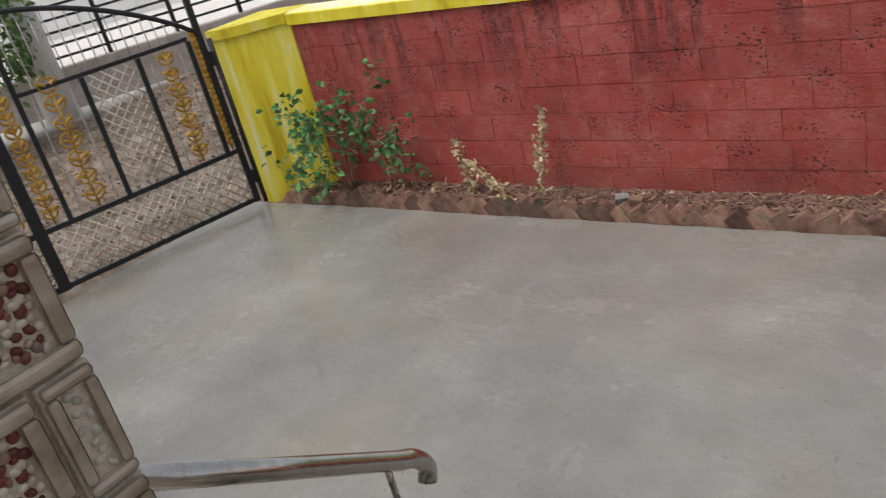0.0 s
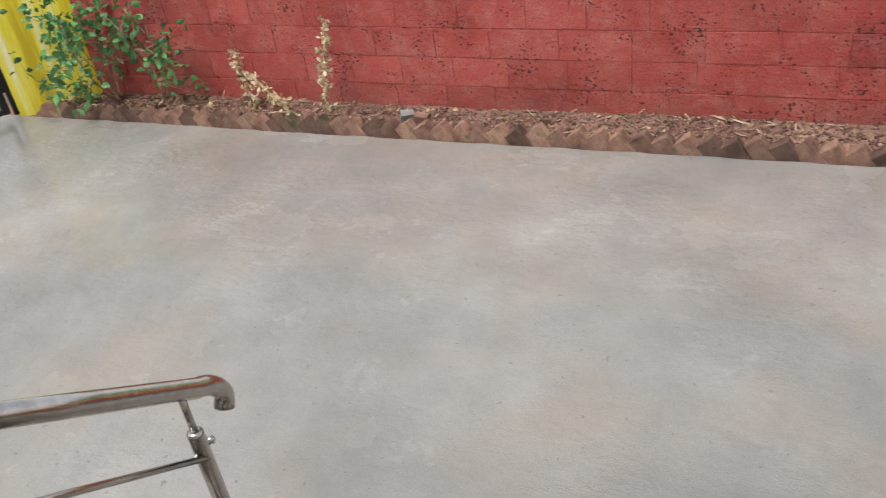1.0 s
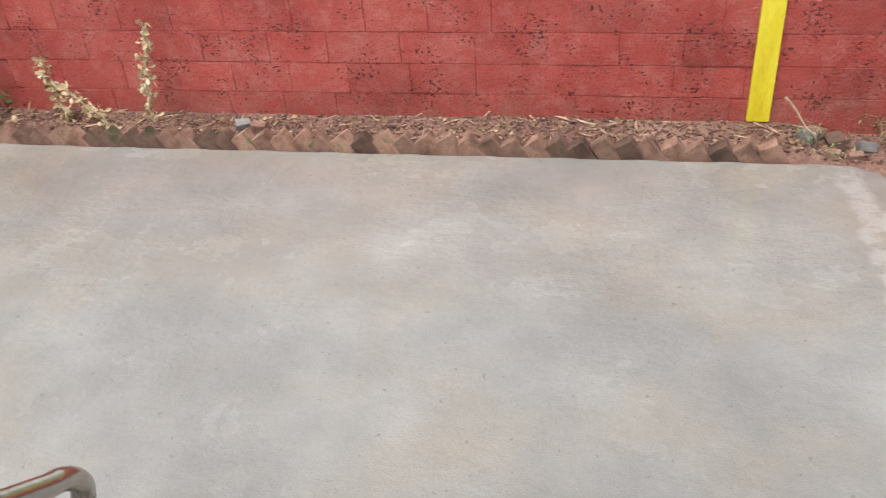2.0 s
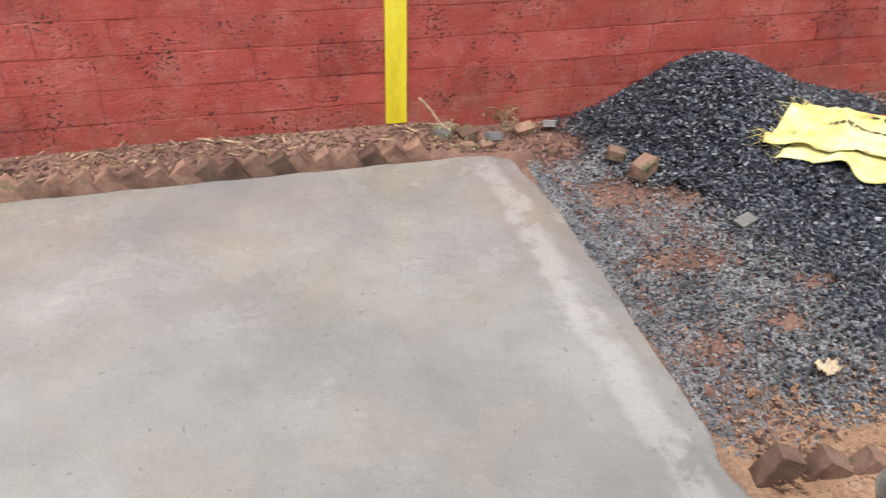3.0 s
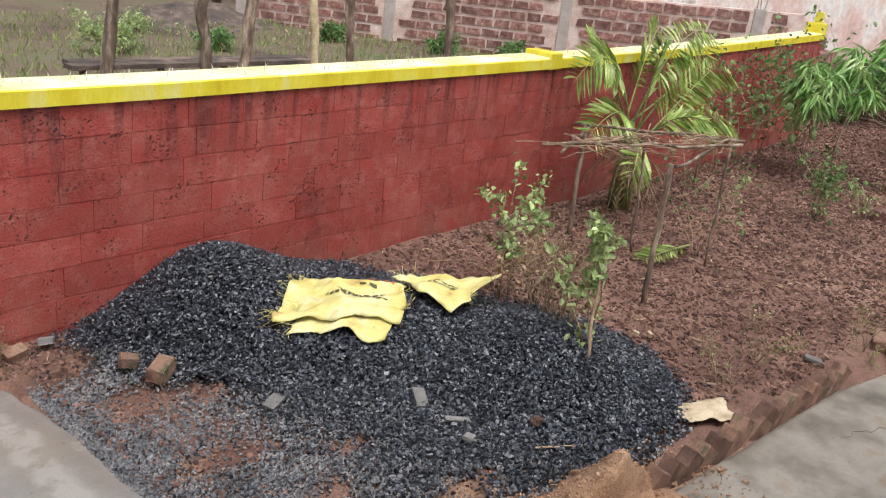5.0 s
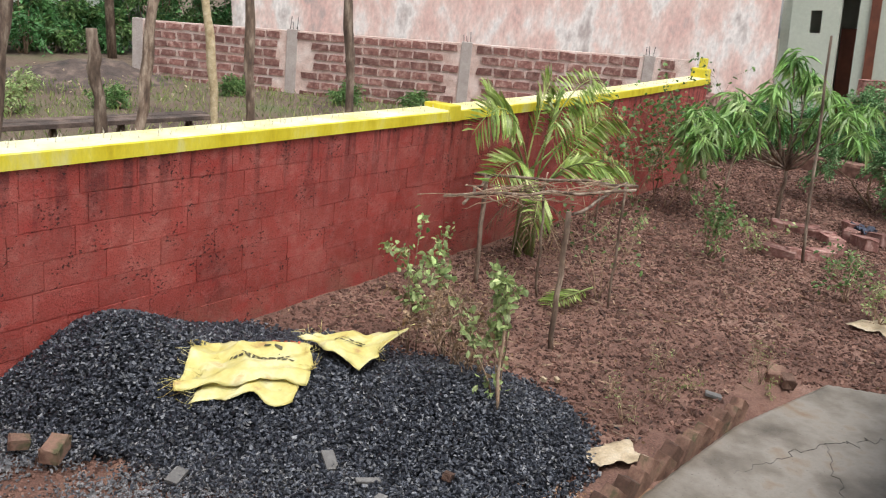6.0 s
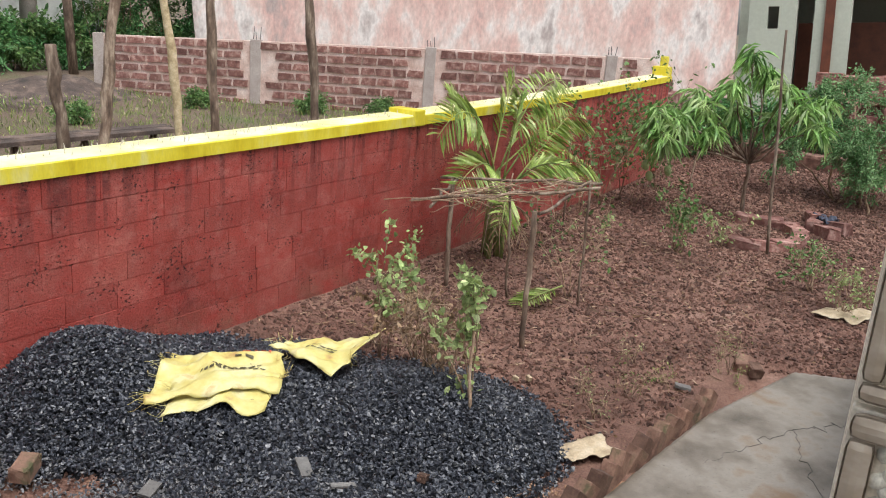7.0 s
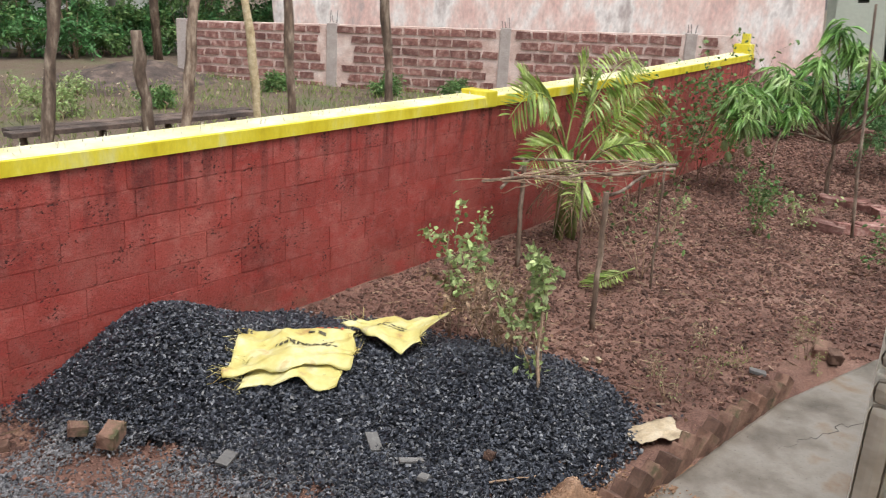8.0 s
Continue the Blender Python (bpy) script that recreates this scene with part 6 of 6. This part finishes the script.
for k in range(3):
    loose("laterite_block", (12.9 + 0.42 * k, 5.75, 1.18), (0.4, 0.22, 0.2), (0, 0, 4 * k), M_BRICK_FAR, "laterite block by the end of the wall", "laterite block", 260 + k, "wall end blocks")
structure("wall_stub", box((13.0, 5.5, -0.2), (14.2, 5.75, 1.3), 0.01), M_BRICK_FAR, "unpainted laterite wall beyond the coping's end", "wall")
structure("terrace_bank", box((15.0, 2.4, -0.2), (15.35, 6.4, 0.42), 0.06), M_CLOD, "low bank of red soil at the garden's end", "bank")

logs = (((5.24, 10.09), 1.67, 0.085, (-0.05, 0.06)), ((5.5, 9.92), 3.1, 0.08, (0.12, -0.05)), ((6.28, 9.24), 3.1, 0.062, (-0.07, 0.05)), ((6.6, 9.02), 3.1, 0.07, (-0.02, 0.02)), ((7.51, 8.08), 3.1, 0.068, (-0.05, 0.06)), ((4.1, 10.6), 3.1, 0.085, (0.15, 0.0)))
for k, ((x, y), top, r, ln) in enumerate(logs):
    rg = np.random.default_rng(k + 60)
    n = 12
    p = wobble((x, y, -0.1), (x + ln[0] * top, y + ln[1] * top, top), n, 0.016, rg)
    tagged(link("wooden_post", pipe(p, [r * 0.85 * (1 + 0.12 * math.sin(5 * i + k)) for i in range(n)], 9), M_STRAW if k == 2 else M_WOOD), "pale leaning bamboo post outside the wall" if k == 2 else "rough bark-covered wooden post outside the wall", "post", "posts outside the wall")

bench = thing("plank_bench", (4.6, 10.9, 0), "long grey weathered plank bench on splayed legs", "bench")
ba, bb = np.array([3.9, 10.96]), np.array([7.42, 10.82])
for k in range(2):
    off = np.array([0.1, 0.25]) * k
    m = Matrix.Translation((*((ba + bb) / 2 + off), 0.42)) @ Matrix.Rotation(math.atan2(bb[1] - ba[1], bb[0] - ba[0]), 4, "Z")
    o = part("plank", box((-1.78, -0.11, -0.03), (1.78, 0.11, 0.03), 0.006, m), M_ASH, bench)
    o.matrix_parent_inverse = bench.matrix_world.inverted()
for t in (0.06, 0.35, 0.62, 0.93):
    p = ba + (bb - ba) * t
    for s in (-1, 1):
        o = part("leg", pipe([(p[0], p[1] + 0.1, 0.40), (p[0] + 0.05 * s, p[1] + 0.1 + 0.22 * s, 0.02)], 0.035, 6), M_WOOD, bench)
        o.matrix_parent_inverse = bench.matrix_world.inverted()

tagged(sheet("ash_patch", steps((7.0, 11.5, 40)), steps((15.0, 18.5, 30)), lambda x, y: ground_h(x, y) - 0.02 + 0.35 * np.exp(-((x - 9.3) / 1.2) ** 2 - ((y - 16.6) / 0.9) ** 2) * (1 + 0.3 * bumps(x, y, 6)), M_ASH),
       "dark heap of ash and soil on the waste ground", "ash heap")
n = 90
tagged(rocks("pale_litter", np.stack([RNG.uniform(6.5, 12, n), RNG.uniform(13.5, 18, n), RNG.uniform(0.15, 0.4, n)], 1), RNG.uniform(0.015, 0.04, n), M_PAPER), "pale scraps of rubbish on the waste ground", "litter", kind="stuff")


def grass_patch(name, x0, x1, y0, y1, n, h, label):
    cx, cy = RNG.uniform(x0, x1, n), RNG.uniform(y0, y1, n)
    w = RNG.normal(0, 0.45, (n, 3)) + np.array([0, 0, 1])
    tagged(leaf_cloud(name, np.stack([cx, cy, ground_h(cx, cy)], 1), w, RNG.uniform(0.5, 1.2, n) * h, M_GRASS, None, 0.12), label, "grass", kind="stuff")


grass_patch("rough_grass", 3.0, 16, 7.5, 17, 9000, 0.14, "rough grass on the waste ground")
for k, (x, y, s) in enumerate(((5.87, 13.4, 1.0), (7.6, 13.4, 0.5), (10.6, 13.8, 0.6), (13.0, 11.2, 0.7), (12.2, 12.3, 0.6), (3.4, 17.5, 1.3))):
    big_shrub("waste_bush", (x, y), [(0, 0, 0.3 * s, 0.4 * s), (0.4 * s, 0.2, 0.35 * s, 0.4 * s), (-0.4 * s, 0, 0.3 * s, 0.4 * s)], 1500, 0.07, M_LEAFPALE if k in (0, 5) else M_LEAF, "low green bush on the waste ground", 300 + k, group="waste ground bushes")


def tree(name, at, height, crown, leaves, label, seed, leaf_size=0.17, group="far trees", material=None):
    """A trunk with limbs that carry lobes of leaf clumps with gaps between."""
    rg = np.random.default_rng(seed)
    root = thing(name, (*at, float(ground_h(np.float64(at[0]), np.float64(at[1]))) - 0.05), label, "tree", group)
    bm = bmesh.new()
    fork = np.array([0.1, 0.05, height * 0.35])
    add_pipe(bm, wobble((0, 0, 0), fork, 6, 0.05, rg), list(np.linspace(0.16, 0.11, 6)), 8)
    cen, wy = [], []
    for k in range(16):
        a = k * 2.4 + rg.normal(0, 0.3)
        e = rg.uniform(-0.15, 1.0)
        tip = fork + np.array([math.cos(a) * crown * math.cos(e), math.sin(a) * crown * math.cos(e), height * 0.1 + math.sin(e) * height * 0.55]) * rg.uniform(0.55, 1.0)
        limb = wobble(fork, tip, 7, 0.08, rg)
        add_pipe(bm, limb, list(np.linspace(0.07, 0.015, 7)), 6)
        m = leaves // 16
        sub = tip + rg.normal(0, crown * 0.22, (8, 3))
        cen.append(sub[rg.integers(0, 8, m)] + rg.normal(0, crown * 0.11, (m, 3)))
        wy.append(rg.normal(0, 1, (m, 3)) - np.array([0, 0, 0.4]))
    part("trunk", bm, M_WOOD, root)
    cen, wy = np.concatenate(cen), np.concatenate(wy)
    leaf_cloud("crown", cen, wy, rg.uniform(0.6, 1.3, len(cen)) * leaf_size, material or M_LEAFDARK, root, 0.75, rg, droop=0.2)
    return root


for k, (x, y, h, c) in enumerate(((8.5, 24.5, 5.5, 2.6), (11.5, 24.0, 5.0, 2.4), (5.6, 23.0, 5.5, 2.6), (14.0, 25.5, 6.0, 2.6), (2.5, 25.5, 6.0, 3.0), (10.0, 28.0, 6.5, 3.2), (-1.5, 27, 6, 3.0), (6.5, 28, 6, 3))):
    tree("backdrop_tree", (x, y), h, c, 5200, "leafy green tree behind the waste ground", 400 + k)
for k in range(10):
    x, y = 6.8 + 1.05 * k, 20.2 + 0.25 * (k % 3)
    lobes = [(0, 0, 0.5, 0.8), (0.7, 0.2, 0.8, 0.7), (-0.6, 0.1, 0.7, 0.7)]
    if k not in (4, 5):
        lobes += [(0.1, 0.3, 1.5, 0.8), (0.5, 0.2, 2.2, 0.8), (-0.5, 0.3, 2.4, 0.8), (0.1, 0.1, 3.0, 0.8)]
    big_shrub("hedge_bush", (x, y), lobes, 5200, 0.13, M_LEAFDARK if k % 2 else M_LEAF, "dense green bush under the trees", 420 + k, group="hedge bushes")
building("white_house", ((9.4, 22.7), (13.8, 21.5)), 1.3, 2.6, M_WHITEWALL, "low white washed house half hidden by trees")
stick("utility_post", (11.55, 19.2, 0), (11.55, 19.2, 6), 0.11, "dark upright utility post by the trees", "post", seed=31, n=4, taper=0.9)
tagged(link("concrete_pole", pipe([(11.6, 21.0, 0), (11.6, 21.0, 6)], 0.2, 10), M_CONC), "pale concrete pole by the trees", "pole")

# ---- beyond the gate: lane, fence, white column, trees ----
fence = thing("railing_fence", (-15.0, 9.0, 0), "black iron railing on a grey plinth across the lane", "fence")
fa, fb = np.array([-14.9, 6.2]), np.array([-11.2, 13.6])
dv = (fb - fa) / np.linalg.norm(fb - fa)
FL = float(np.linalg.norm(fb - fa))
fm = Matrix.Translation((*fa, 0)) @ Matrix.Rotation(math.atan2(dv[1], dv[0]), 4, "Z")
o = part("plinth", box((0, -0.12, -0.1), (FL, 0.12, 0.85), 0.02, fm), M_CONC, fence)
o.matrix_parent_inverse = fence.matrix_world.inverted()
for z in np.arange(1.0, 2.7, 0.2):
    o = part("rail", box((0, -0.015, z - 0.02), (FL, 0.015, z + 0.02), 0.003, fm), M_IRON, fence)
    o.matrix_parent_inverse = fence.matrix_world.inverted()
for u in np.arange(0.2, FL, 1.15):
    o = part("post", box((u - 0.035, -0.035, 0.85), (u + 0.035, 0.035, 2.75), 0.004, fm), M_IRON, fence)
    o.matrix_parent_inverse = fence.matrix_world.inverted()
building("pale_house", ((-32.0, 6.0), (-25.0, 22.0)), 6.0, 4.5, M_WHITEWALL, "pale washed house behind the iron railing")
tagged(link("white_column", pipe([(-13.6, 7.1, -0.1), (-13.6, 7.1, 4.0)], 0.26, 14), M_WHITEWALL), "white washed round column beside the lane", "column")
for k, (x, y, h, c) in enumerate(((-13.5, 5.6, 4.0, 1.3), (-17.0, 3.0, 5.5, 2.4), (-19, 6.5, 6, 2.5))):
    tree("lane_tree", (x, y), h, c, 3600, "leafy tree beside the lane", 440 + k, 0.14, "lane trees", M_LEAF)


# ---- the wall's blocks, course by course ----
def block_mesh(name, seed, material, bev=0.006, jit=0.0012):
    rg = np.random.default_rng(seed)
    bm = box((-0.5, 0.0, -0.5), (0.5, 1.0, 0.5))
    bmesh.ops.delete(bm, geom=[f for f in bm.faces if f.normal.y > 0.9], context="FACES")
    for v in bm.verts:
        if v.co.y < 0.5:
            v.co.x *= 0.984 + rg.normal(0, 0.004)
            v.co.z *= 0.955 + rg.normal(0, 0.009)
            v.co.y += rg.normal(0, 0.10)
    me = bpy.data.meshes.new(name)
    bm.to_mesh(me)
    bm.free()
    me.materials.append(material)
    return me


RED_BLOCKS = [block_mesh("block", s, M_RED) for s in range(6)]


def lay(wall, x0, x1, courses, length, proud):
    rg = np.random.default_rng(int(abs(x0) * 10))
    for c in range(courses):
        x = x0 + (0 if c % 2 else -length * 0.45) + rg.uniform(-0.05, 0.05)
        while x < x1 - 0.02:
            ln = length * rg.uniform(0.86, 1.14)
            a, b = max(x, x0), min(x + ln, x1)
            x += ln
            if b - a < 0.05:
                continue
            xm = (a + b) / 2
            h = cap_z(xm) / courses
            o = new("block", RED_BLOCKS[int(rg.integers(6))])
            o.parent = wall
            o.matrix_basis = Matrix.LocRotScale((xm, 5.400 + rg.normal(0, 0.0012), h * (c + 0.5)), None, (b - a, proud, h))


lay(wall_a, -5.86, 5.72, 7, 0.40, 0.015)
lay(wall_b, 5.78, 12.93, 7, 0.40, 0.015)
